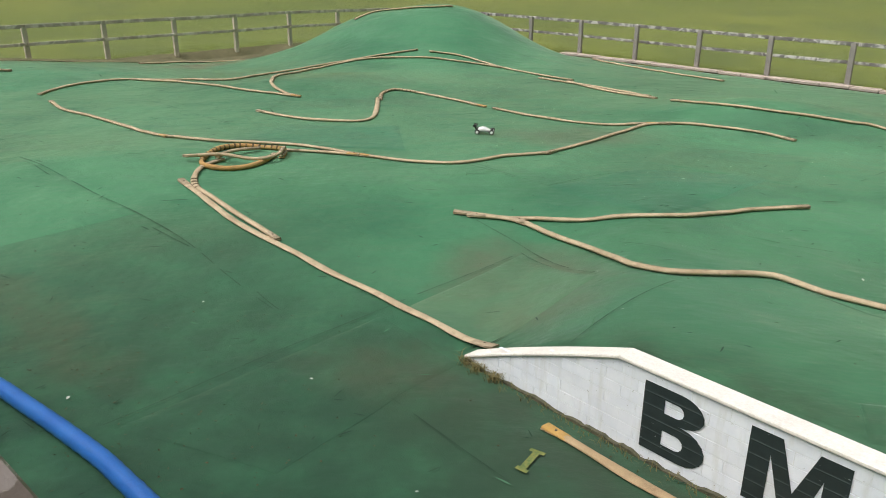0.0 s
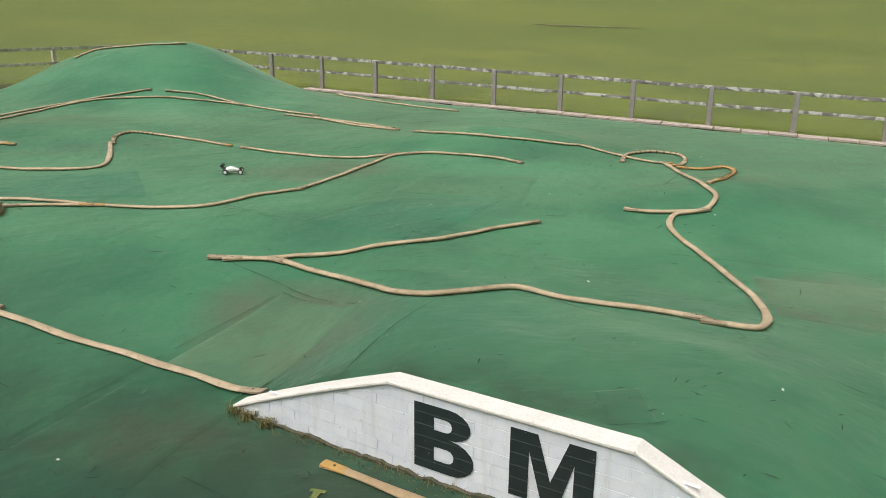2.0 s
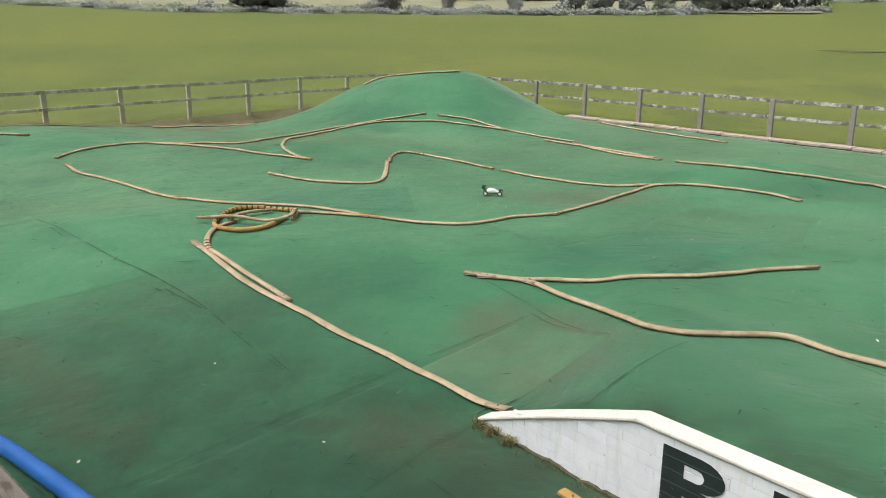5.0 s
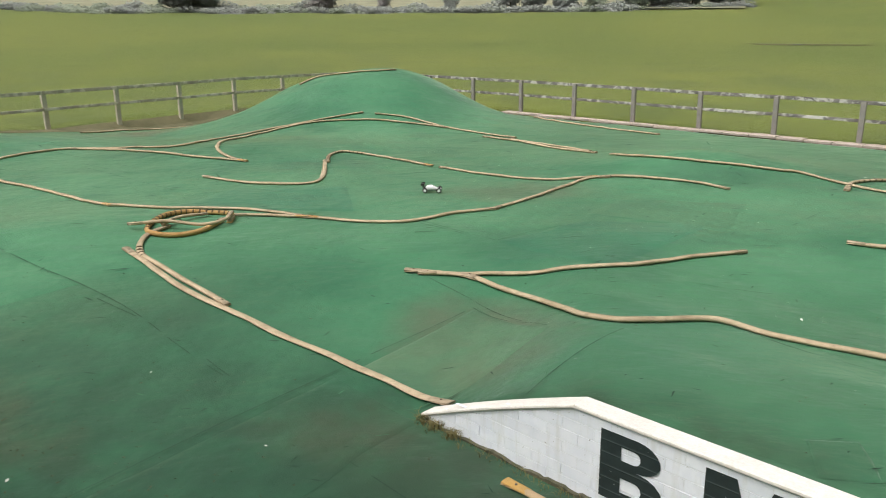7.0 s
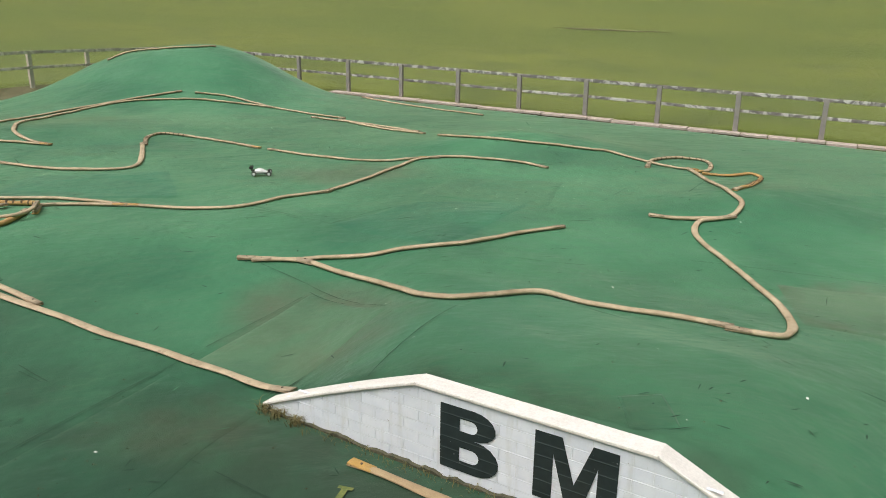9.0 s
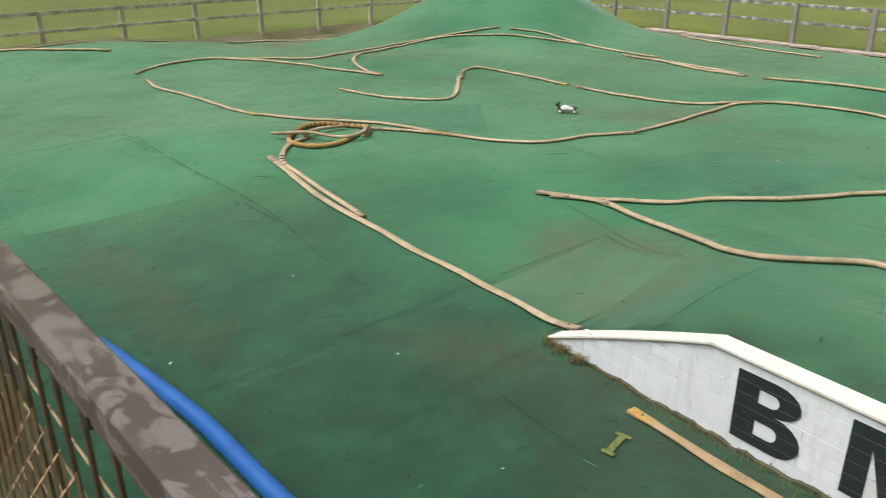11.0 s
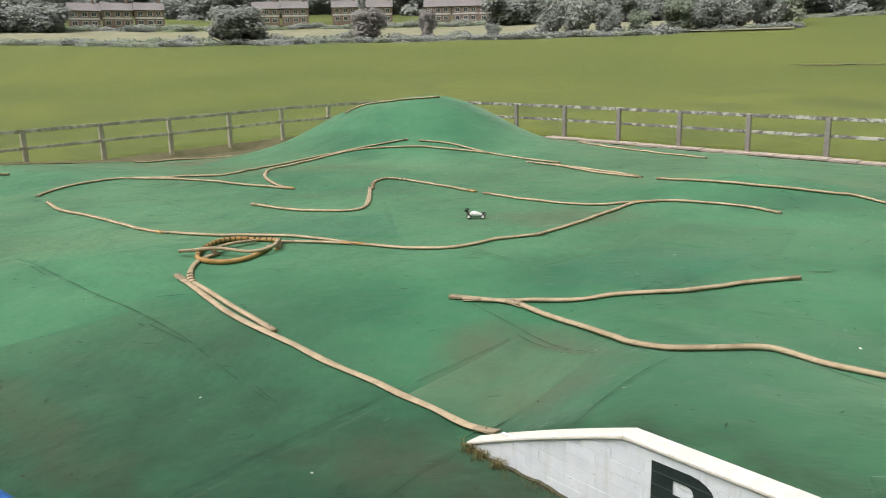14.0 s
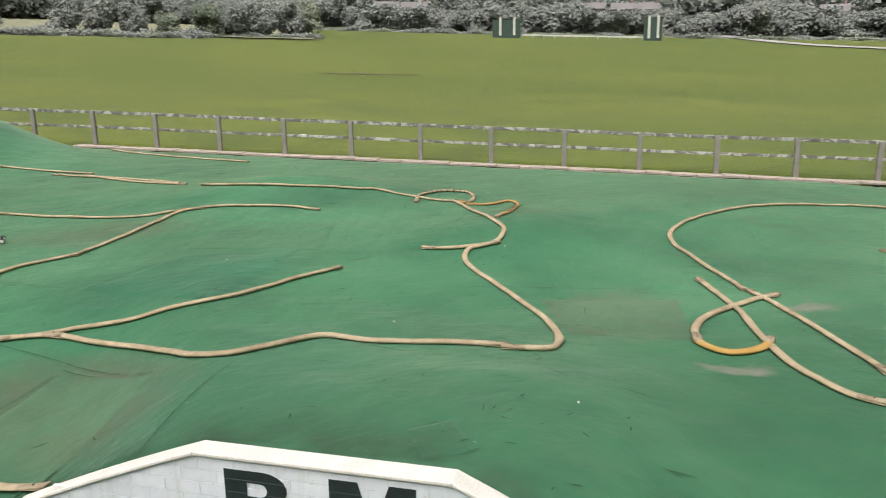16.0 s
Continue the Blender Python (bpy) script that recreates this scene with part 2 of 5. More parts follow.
SLAB = plain("pinkish_paving", (0.36, 0.29, 0.25), (0.56, 0.47, 0.42), 3.0, 0.85, 0.0, 0.5, 60.0)
EARTH = plain("damp_earth", (0.10, 0.10, 0.045), (0.20, 0.175, 0.095), 3.0, 0.95, 0.0, 0.8, 30.0)
PIPE_BLUE = plain("blue_plastic_pipe", (0.012, 0.105, 0.42), (0.030, 0.170, 0.55), 5.0, 0.42, 0.0, 0.1)
STEEL = plain("painted_grey_brown_steel", (0.235, 0.205, 0.195), (0.30, 0.265, 0.25), 4.0, 0.45, 0.0, 0.25)
RUST = plain("rusty_mesh_steel", (0.24, 0.15, 0.085), (0.52, 0.36, 0.22), 9.0, 0.8, 0.0, 0.3)
DECK = plain("dark_deck_board", (0.045, 0.038, 0.040), (0.10, 0.085, 0.09), 5.0, 0.7, 0.0, 0.5)


def rail_material():
    """Brown-grey paint, wet, with bright reflections coloured in as pale glossy patches."""
    m, n, l, b = material("wet_rail_paint_with_reflections", 0.35)
    v = where_node(n, l)
    col = ramp_node(n, l, noise_node(n, l, v, 5.0, 5), [(0.35, (0.072, 0.056, 0.048)), (0.7, (0.112, 0.089, 0.078))])
    patch = ramp_node(n, l, noise_node(n, l, where_node(n, l, (0.7, 1.6, 1.0)), 12.0, 8, 0.62, 0.5), [(0.51, (0, 0, 0)), (0.545, (0.85,) * 3)])
    col = mix_node(n, l, patch, col, (0.185, 0.160, 0.152))
    l.new(col, b.inputs["Base Color"])
    l.new(ramp_node(n, l, patch, [(0, (0.42,) * 3), (1, (0.22,) * 3)]), b.inputs["Roughness"])
    bump_node(n, l, noise_node(n, l, v, 80.0, 4), b, 0.25, 0.003)
    return m


RAIL = rail_material()


def letter_material():
    """Black-green paint over brick courses, the light on the joints coloured in as paler lines."""
    m, n, l, b = material("black_lettering_paint", 0.6)
    v = where_node(n, l)
    sep = n.new("ShaderNodeSeparateXYZ")
    l.new(v, sep.inputs[0])
    div = n.new("ShaderNodeMath")
    div.operation = "MULTIPLY"
    l.new(sep.outputs["Z"], div.inputs[0])
    div.inputs[1].default_value = 1 / COURSE
    fr = n.new("ShaderNodeMath")
    fr.operation = "FRACT"
    l.new(div.outputs[0], fr.inputs[0])
    line = ramp_node(n, l, fr.outputs[0], [(0.0, (0, 0, 0)), (0.88, (0, 0, 0)), (0.94, (1, 1, 1)), (1.0, (0, 0, 0))])
    col = ramp_node(n, l, noise_node(n, l, v, 9.0, 6), [(0.3, (0.010, 0.018, 0.020)), (0.7, (0.020, 0.032, 0.034))])
    col = mix_node(n, l, line, col, (0.055, 0.075, 0.075))
    chips = ramp_node(n, l, noise_node(n, l, v, 45.0, 4), [(0.70, (0, 0, 0)), (0.73, (0.7,) * 3)])
    col = mix_node(n, l, chips, col, (0.35, 0.36, 0.36))
    l.new(col, b.inputs["Base Color"])
    bump_node(n, l, line, b, 0.5, 0.004)
    return m


COURSE = 0.0785
LETTER = letter_material()


def foliage(name, dark, light):
    """Leaves that share the crown's soft shading and let light through."""
    m, n, l, b = material(name, 0.9)
    info = n.new("ShaderNodeNewGeometry")
    col = ramp_node(n, l, info.outputs["Random Per Island"], [(0.0, dark), (1.0, light)])
    ob = n.new("ShaderNodeObjectInfo")
    col = mix_node(n, l, 0.35, col, ramp_node(n, l, ob.outputs["Random"], [(0, (0.75, 0.78, 0.78)), (1, (1.2, 1.17, 1.13))]), "MULTIPLY")
    l.new(col, b.inputs["Base Color"])
    b.inputs["Specular IOR Level"].default_value = 0.1
    lean = n.new("ShaderNodeVectorMath")
    lean.operation = "MULTIPLY_ADD"
    l.new(info.outputs["Normal"], lean.inputs[0])
    lean.inputs[1].default_value, lean.inputs[2].default_value = (0.3, 0.3, 0.2), (0.0, -0.30, 0.8)
    unit = n.new("ShaderNodeVectorMath")
    unit.operation = "NORMALIZE"
    l.new(lean.outputs[0], unit.inputs[0])
    l.new(unit.outputs[0], b.inputs["Normal"])
    thin = n.new("ShaderNodeBsdfTranslucent")
    l.new(col, thin.inputs["Color"])
    both = n.new("ShaderNodeMixShader")
    both.inputs[0].default_value = 0.35
    l.new(b.outputs[0], both.inputs[1])
    l.new(thin.outputs[0], both.inputs[2])
    l.new(both.outputs[0], n["Material Output"].inputs["Surface"])
    return m


# ---- builders ----
def part(name, bm, mat, parent=None, label="", smooth_it=False):
    me = bpy.data.meshes.new(name)
    bm.to_mesh(me)
    bm.free()
    me.materials.append(mat)
    if smooth_it:
        me.polygons.foreach_set("use_smooth", [True] * len(me.polygons))
    ob = new(name, me)
    if parent is not None:
        ob.parent = parent
    if label:
        ob["label"] = label
    return ob


def empty(name, m=None):
    ob = new(name)
    if m is not None:
        ob.matrix_world = m
    return ob


def box(bm, x0, x1, y0, y1, z0, z1, m=None, bevel=0.0):
    vs = [bm.verts.new((x, y, z)) for z in (z0, z1) for y in (y0, y1) for x in (x0, x1)]
    fs = [bm.faces.new([vs[i] for i in q]) for q in ((0, 2, 3, 1), (4, 5, 7, 6), (0, 1, 5, 4), (2, 6, 7, 3), (0, 4, 6, 2), (1, 3, 7, 5))]
    if bevel:
        es = list({e for f in fs for e in f.edges})
        out = bmesh.ops.bevel(bm, geom=es, offset=bevel, segments=1, affect="EDGES")
        vs = list({v for f in out["faces"] for v in f.verts} | {v for v in vs if v.is_valid})
    if m is not None:
        for v in vs:
            if v.is_valid:
                v.co = m @ v.co
    return bm


def spline(points, step):
    """A Catmull-Rom line through points, at about even steps."""
    P = [Vector(p) for p in points]
    P = [2 * P[0] - P[1], *P, 2 * P[-1] - P[-2]]
    out = []
    for a, b, c, d in zip(P, P[1:], P[2:], P[3:]):
        n = max(2, int((c - b).length / step))
        for k in range(n):
            t = k / n
            out.append(0.5 * (2 * b + (c - a) * t + (2 * a - 5 * b + 4 * c - d) * t * t + (3 * b - a - 3 * c + d) * t ** 3))
    return [*out, P[-2]]


def sweep(bm, line, half_w, half_h, sides=10, wobble=0.0, flat_ends=True, rng=None):
    """A flattened tube along a line."""
    rings = []
    n = len(line)
    for i, p in enumerate(line):
        d = (line[min(i + 1, n - 1)] - line[max(i - 1, 0)]).normalized()
        side = d.cross(Vector((0, 0, 1))).normalized()
        up = side.cross(d)
        k = 1 + wobble * noise.noise(Vector((p.x * 3.1, p.y * 3.1, 7.0)))
        end = min(i, n - 1 - i)
        w, h = half_w * k, half_h * (2 - k)
        if flat_ends and end < 3:
            h *= (0.35, 0.55, 0.8)[end]
            w *= (1.15, 1.12, 1.05)[end]
        rings.append([bm.verts.new(p + side * w * math.cos(a) + up * h * (math.sin(a) + 0.85)) for a in (2 * math.pi * j / sides for j in range(sides))])
    for r, q in zip(rings, rings[1:]):
        for j in range(sides):
            bm.faces.new((r[j], r[(j + 1) % sides], q[(j + 1) % sides], q[j]))
    bm.faces.new(rings[0][::-1])
    bm.faces.new(rings[-1])
    return bm


# ---- the lie of the land ----
CORNER = (-0.85, 26.27)
E1 = (0.709, -0.705)      # along the fence to the near right
E2 = (-0.690, -0.724)     # along the fence to the near left
WALL_P, WALL_D, WALL_N = (1.092, 3.754), (0.6503, -0.7597), (0.7597, 0.6503)


def bump(x, y, cx, cy, h, a, b, turn=0.0):
    c, s = math.cos(turn), math.sin(turn)
    u, v = (x - cx) * c + (y - cy) * s, -(x - cx) * s + (y - cy) * c
    return h * math.exp(-(u / a) ** 2 - (v / b) ** 2)


def smooth(a, b, x):
    t = min(1.0, max(0.0, (x - a) / (b - a)))
    return t * t * (3 - 2 * t)


def uv_of(x, y):
    dx, dy = x - CORNER[0], y - CORNER[1]
    det = E1[0] * E2[1] - E1[1] * E2[0]
    return (dx * E2[1] - dy * E2[0]) / det, (E1[0] * dy - E1[1] * dx) / det


def xy_of(u, v):
    return CORNER[0] + u * E1[0] + v * E2[0], CORNER[1] + u * E1[1] + v * E2[1]


def lie(x, y):
    """The hillside on which all stands."""
    z = -0.05 + 0.0535 * y - 0.0045 * x
    far = max(0.0, math.hypot(x, y) - 40.0)
    v = uv_of(x, y)[1]
    return z + 0.00022 * far * far - 0.10 * math.exp(-(v / 3.0) ** 2)


def height(x, y):
    """The track's carpet over its banks and jumps."""
    u, v = uv_of(x, y)
    k = smooth(8.5, 4.6, y)
    z = lie(x, y) * (1 - k) - 0.02 * k
    rise = bump(x, y, 0.0, 21.0, 1.30, 2.45 if x > 0 else 4.05, 2.7)
    rise += bump(x, y, -8.3, 15.7, 0.16, 1.8, 1.5, 0.8) + 0.22 * smooth(3.2, 0.4, u) * smooth(11.0, 14.0, v)
    rise += bump(x, y, 5.5, 12.3, 0.34, 1.9, 1.2, -0.25)
    rise += bump(x, y, -2.6, 15.0, 0.16, 2.4, 1.2, 0.1)
    rise += bump(x, y, 7.4, 8.2, 0.16, 1.6, 0.9, 0.3)
    rise += bump(x, y, -4.6, 9.0, 0.14, 2.0, 1.2, 0.5)
    bare = smooth(2.4, 0.7, u) * smooth(3.4, 5.0, v) * smooth(9.6, 8.2, v)
    z += rise * smooth(0.2, 2.2, v) * (1 - bare) - 0.05 * bare * smooth(1.1, 0.8, u)
    z -= 0.17 * smooth(4.8, 2.2, u) * smooth(4.6, 6.8, v) * smooth(11.5, 9.0, v)
    # the jump behind the lettered wall
    dx, dy = x - WALL_P[0], y - WALL_P[1]
    s, n = dx * WALL_D[0] + dy * WALL_D[1], dx * WALL_N[0] + dy * WALL_N[1]
    q = s + 0.55 * n
    z -= 0.030 * smooth(-0.7, -0.15, n) * smooth(0.16, 0.09, n) * smooth(-2.0, -1.5, s) * smooth(3.4, 2.8, s)
    z += (0.10 + 0.43 * smooth(4.5, 0.0, n)) * smooth(-1.5, 0.1, q) * smooth(3.4, 1.5, s) * smooth(6.0, 3.0, n) * smooth(0.06, 0.13, n)
    return z


PIPE_NEAR = [(-3.38, 4.54), (-2.93, 4.24), (-2.52, 3.94), (-2.20, 3.70), (-1.90, 3.47), (-1.59, 3.19)]
HOSES = {}
HOSES["near"] = ([(-3.09, 8.31), (-2.82, 7.99), (-2.52, 7.63), (-2.25, 7.31), (-1.97, 7.03), (-1.73, 6.82), (-1.43, 6.57), (-1.14, 6.30), (-0.88, 6.07), (-0.60, 5.84), (-0.34, 5.59), (-0.10, 5.37), (0.13, 5.13), (0.30, 4.97), (0.40, 4.85)], 0.040, 0.013, "tan", 0.00)
HOSES["inner"] = ([(-2.82, 9.13), (-2.97, 8.81), (-2.96, 8.42), (-2.84, 8.11), (-2.58, 7.82), (-2.19, 7.39), (-1.85, 7.04), (-1.63, 6.81)], 0.035, 0.019, "tan", 0.00)
HOSES["coil"] = ([(-2.12, 9.33), (-2.11, 9.54), (-2.19, 9.70), (-2.42, 9.75), (-2.82, 9.70), (-3.00, 9.45), (-3.05, 9.09), (-2.99, 8.83), (-2.78, 8.74), (-2.53, 8.79), (-2.34, 9.01), (-2.22, 9.40)], 0.032, 0.033, "orange", 0.00)
HOSES["strip"] = ([(-3.27, 8.95), (-2.80, 9.06), (-2.41, 9.05), (-2.15, 9.21), (-2.11, 9.51)], 0.026, 0.022, "tan", 0.05)
HOSES["innr2"] = ([(-2.47, 9.64), (-2.64, 9.50), (-2.78, 9.31), (-2.87, 9.04)], 0.030, 0.022, "tan", 0.02)
HOSES["l1"] = ([(-7.04, 13.06), (-6.48, 12.39), (-5.68, 11.77), (-4.86, 11.09), (-3.92, 10.20)], 0.040, 0.019, "tan", 0.00)
HOSES["l2"] = ([(-3.99, 10.25), (-3.09, 10.04), (-2.24, 10.06), (-1.63, 9.87), (-1.12, 9.59)], 0.037, 0.019, "tan", 0.00)
HOSES["l3"] = ([(-2.14, 9.68), (-1.76, 9.69), (-1.44, 9.65), (-1.09, 9.60)], 0.037, 0.019, "tan", 0.00)
HOSES["l4"] = ([(-1.16, 9.62), (-0.58, 9.41), (0.14, 9.25), (0.49, 9.39), (0.85, 9.64), (1.47, 9.84)], 0.037, 0.019, "tan", 0.00)
HOSES["mm"] = ([(1.40, 9.80), (2.02, 10.42), (2.66, 11.05), (3.22, 11.54), (3.60, 11.53)], 0.037, 0.019, "tan", 0.00)
HOSES["m2"] = ([(3.20, 11.61), (3.65, 11.54), (4.16, 11.29), (4.74, 10.98), (5.16, 10.55)], 0.037, 0.019, "tan", 0.00)
HOSES["s1"] = ([(-3.19, 12.44), (-2.67, 12.07), (-2.03, 11.78), (-1.46, 11.72), (-1.20, 11.91), (-1.17, 12.56), (-1.23, 13.61)], 0.040, 0.020, "tan", 0.00)
HOSES["s2"] = ([(-1.18, 13.48), (-1.17, 14.05), (-0.89, 14.31), (-0.34, 14.07), (0.18, 13.62), (0.75, 13.07)], 0.037, 0.020, "tan", 0.00)
HOSES["s3"] = ([(0.88, 12.92), (1.50, 12.32), (2.04, 11.90), (2.56, 11.65), (3.25, 11.60)], 0.037, 0.019, "tan", 0.00)
HOSES["v1"] = ([(-7.51, 13.57), (-7.42, 14.17), (-7.05, 14.78), (-6.46, 15.27), (-5.42, 15.36), (-4.31, 15.11), (-3.81, 16.19), (-3.05, 17.08), (-1.97, 17.65), (-0.65, 18.03)], 0.040, 0.020, "tan", 0.00)
HOSES["v2"] = ([(-6.51, 15.25), (-5.61, 15.13), (-4.34, 14.35), (-3.50, 13.86), (-2.66, 13.57)], 0.037, 0.020, "tan", 0.00)
HOSES["v3"] = ([(-2.68, 13.57), (-3.05, 13.85), (-3.31, 14.26), (-3.45, 14.75), (-3.45, 15.74), (-2.89, 16.92), (-2.03, 17.54), (-1.10, 17.60), (-0.31, 17.54), (0.46, 17.36), (1.31, 17.10)], 0.040, 0.020, "tan", 0.00)
HOSES["u1"] = ([(-0.36, 17.94), (0.33, 17.78), (0.84, 17.48), (1.43, 17.02), (2.20, 16.55), (2.82, 16.16)], 0.040, 0.020, "tan", 0.00)
HOSES["u2"] = ([(2.08, 16.20), (2.76, 15.77), (3.47, 15.03), (3.98, 14.16)], 0.040, 0.022, "tan", 0.00)
HOSES["u4"] = ([(2.67, 16.00), (3.22, 14.98), (3.76, 14.24), (3.98, 13.76)], 0.037, 0.022, "tan", 0.00)
HOSES["u3"] = ([(4.08, 13.12), (4.34, 12.42), (5.15, 11.73), (6.27, 11.33), (6.66, 11.23), (7.12, 10.71), (7.43, 10.34), (7.75, 10.11)], 0.037, 0.020, "tan", 0.00)
HOSES["r1"] = ([(6.92, 10.38), (7.28, 10.78), (7.85, 10.96), (8.31, 10.79), (8.24, 10.44), (7.87, 10.05), (7.54, 9.97)], 0.040, 0.022, "tan", 0.00)
HOSES["r2"] = ([(7.63, 9.86), (8.00, 9.64), (8.48, 9.71), (8.36, 9.33), (7.57, 8.62), (7.07, 8.37)], 0.040, 0.022, "orange", 0.00)
HOSES["r3"] = ([(7.63, 10.24), (7.37, 9.38), (6.94, 8.32), (6.82, 7.91), (6.61, 7.69), (6.36, 7.55), (6.02, 7.56), (5.62, 7.69), (5.36, 7.90)], 0.040, 0.022, "tan", 0.00)
HOSES["r4"] = ([(6.43, 7.53), (6.08, 7.52), (5.87, 7.51), (5.64, 7.30), (5.52, 6.96), (5.43, 6.33), (5.29, 5.72), (5.09, 5.18), (4.79, 4.70), (4.51, 4.43), (4.31, 4.33), (4.11, 4.42), (3.97, 4.58)], 0.040, 0.022, "tan", 0.00)
HOSES["a2"] = ([(4.05, 4.58), (3.82, 4.83), (3.56, 5.01), (3.31, 5.15), (3.07, 5.31), (2.85, 5.54), (2.66, 5.62), (2.18, 5.50), (1.80, 5.44), (1.60, 5.61), (1.49, 5.99), (1.29, 6.57), (1.03, 7.02), (0.83, 7.26), (0.72, 7.33)], 0.040, 0.022, "tan", 0.00)
HOSES["a3"] = ([(0.12, 7.50), (0.43, 7.41), (0.72, 7.32), (0.88, 7.22)], 0.044, 0.019, "tan", 0.00)
HOSES["a1"] = ([(0.26, 7.42), (0.72, 7.34), (1.08, 7.32), (1.65, 7.12), (2.31, 7.04), (3.20, 7.45), (4.01, 7.67)], 0.037, 0.020, "tan", 0.00)
HOSES["n2"] = ([(0.655, 3.94), (0.81, 3.752), (0.96, 3.565), (1.11, 3.385), (1.25, 3.22), (1.39, 3.045), (1.52, 2.88)], 0.037, 0.012, "board", 0.00)
HOSES["R1"] = ([(15.13, 6.13), (14.52, 6.65), (13.40, 7.17), (12.28, 7.42), (11.20, 7.39), (10.18, 7.23), (9.46, 6.95), (9.04, 6.54), (8.74, 5.98), (8.34, 5.26), (8.03, 4.75)], 0.040, 0.022, "tan", 0.00)
HOSES["R2"] = ([(8.05, 4.71), (7.76, 4.14), (7.34, 3.48), (6.96, 2.91), (6.66, 2.50)], 0.040, 0.020, "tan", 0.00)
HOSES["R3"] = ([(7.97, 5.38), (7.64, 4.87), (7.22, 4.30), (6.64, 3.69), (6.22, 3.16), (6.02, 2.74), (5.95, 2.44), (6.02, 2.23)], 0.042, 0.022, "tan", 0.00)
HOSES["R4"] = ([(8.17, 4.40), (7.80, 4.45), (7.25, 4.46), (6.68, 4.40), (6.28, 4.22), (6.05, 4.02)], 0.044, 0.026, "tan", 0.00)
HOSES["R4b"] = ([(6.14, 4.10), (5.99, 3.95), (5.98, 3.69), (6.13, 3.55), (6.41, 3.52), (6.66, 3.61)], 0.046, 0.027, "yellow", 0.00)
HOSES["R5"] = ([(11.59, 4.74), (11.57, 4.57)], 0.044, 0.026, "tan", 0.00)
HOSES["f1"] = ([(-12.15, 11.91), (-11.95, 12.50), (-12.15, 13.13), (-11.93, 13.89), (-11.27, 14.76), (-9.98, 15.04), (-8.84, 15.08)], 0.048, 0.022, "tan", 0.00)
HOSES["f2"] = ([xy_of(u, v) for u, v in ((0.75, 10.4), (0.70, 9.6), (0.66, 8.8), (0.72, 8.0), (0.80, 7.2), (0.86, 6.4), (0.90, 5.6), (0.95, 4.8), (1.0, 4.0))], 0.044, 0.022, "tan", 0.00)
HOSES["f3"] = ([(-2.45, 20.59), (-1.94, 20.90), (-1.30, 20.60), (-0.39, 20.44), (0.20, 20.52)], 0.048, 0.022, "tan", 0.00)
HOSES["f4"] = ([(4.04, 20.21), (4.82, 18.91), (5.58, 17.75), (6.37, 16.82)], 0.044, 0.022, "tan", 0.00)
SEAMS = []
PATCHES = []
PATCHES.append(("mud", [(0.79, 6.63), (1.30, 5.62), (0.33, 4.92), (-0.30, 5.58)]))
PATCHES.append(("teal", [(1.26, 8.33), (2.49, 9.05), (4.16, 8.81), (2.22, 7.03)]))
PATCHES.append(("deep", [(-1.98, 3.86), (-0.51, 5.44), (0.14, 4.77), (-0.90, 3.42)]))
PATCHES.append(("pale", [(-6.55, 7.82), (-5.20, 8.74), (-3.27, 7.42), (-4.90, 6.25)]))
PATCHES.append(("deep", [(2.19, 3.36), (2.49, 3.33), (2.32, 2.90), (2.04, 2.96)]))
PATCHES.append(("teal", [(-2.54, 11.45), (-0.72, 11.56), (-0.54, 9.95), (-3.14, 10.23)]))
PATCHES.append(("pale", [(-0.87, 15.87), (2.31, 16.49), (2.43, 13.76), (0.18, 13.58)]))
PATCHES.append(("deep", [(3.41, 10.33), (5.06, 9.80), (4.13, 8.44), (2.62, 9.41)]))
PATCHES.append(("mud", [(5.62, 5.80), (7.08, 5.02), (6.07, 4.07), (4.97, 4.72)]))
MARK = [(0.53, 3.66), (0.61, 3.61), (0.56, 3.64), (0.47, 3.46), (0.43, 3.48), (0.49, 3.43)]
TIPS = [(0.20, 4.78), (0.26, 4.65), (0.36, 4.55), (1.45, 3.38)]
SEAMS.append([(-2.07, 3.86), (-1.49, 4.54), (-0.85, 5.21), (-0.12, 5.88), (0.67, 6.54)])
SEAMS.append([(-5.23, 8.80), (-4.07, 7.95), (-3.27, 7.42), (-2.50, 6.74), (-1.96, 6.14), (-1.41, 5.55)])
SEAMS.append([(-6.91, 7.73), (-6.17, 8.11), (-5.20, 8.74)])
SEAMS.append([(0.35, 9.30), (0.79, 8.78), (1.26, 8.30)])
SEAMS.append([(0.35, 7.32), (0.87, 6.60), (1.29, 5.66)])
SEAMS.append([(1.81, 5.25), (0.85, 4.30)])
SEAMS.append([(2.76, 5.58), (3.36, 5.14), (4.02, 4.64)])
SEAMS.append([(-5.90, 13.89), (-4.56, 12.82)])
SEAMS.append([(1.54, 6.44), (2.09, 5.96)])
SEAMS.append([(-1.51, 10.71), (-1.01, 10.83)])
SEAMS.append([(6.74, 5.59), (7.65, 4.72)])
SEAMS.append([(-0.33, 4.20), (0.38, 3.35)])
SEAMS.append([(0.76, 6.61), (1.29, 5.72)])
SEAMS.append([(1.26, 8.33), (1.82, 8.72), (2.31, 8.86)])
SEAMS.append([(2.81, 5.57), (3.15, 4.94), (3.80, 4.24)])
SEAMS.append([(5.04, 6.51), (5.96, 6.10), (7.08, 5.44)])
SEAMS.append([(5.13, 8.68), (5.87, 9.28)])
SEAMS.append([(6.17, 8.36), (7.26, 9.31)])
SEAMS.append([(-9.14, 11.01), (-8.38, 11.91)])
SEAMS.append([(-9.99, 13.63), (-9.1, 12.95), (-8.16, 12.13)])
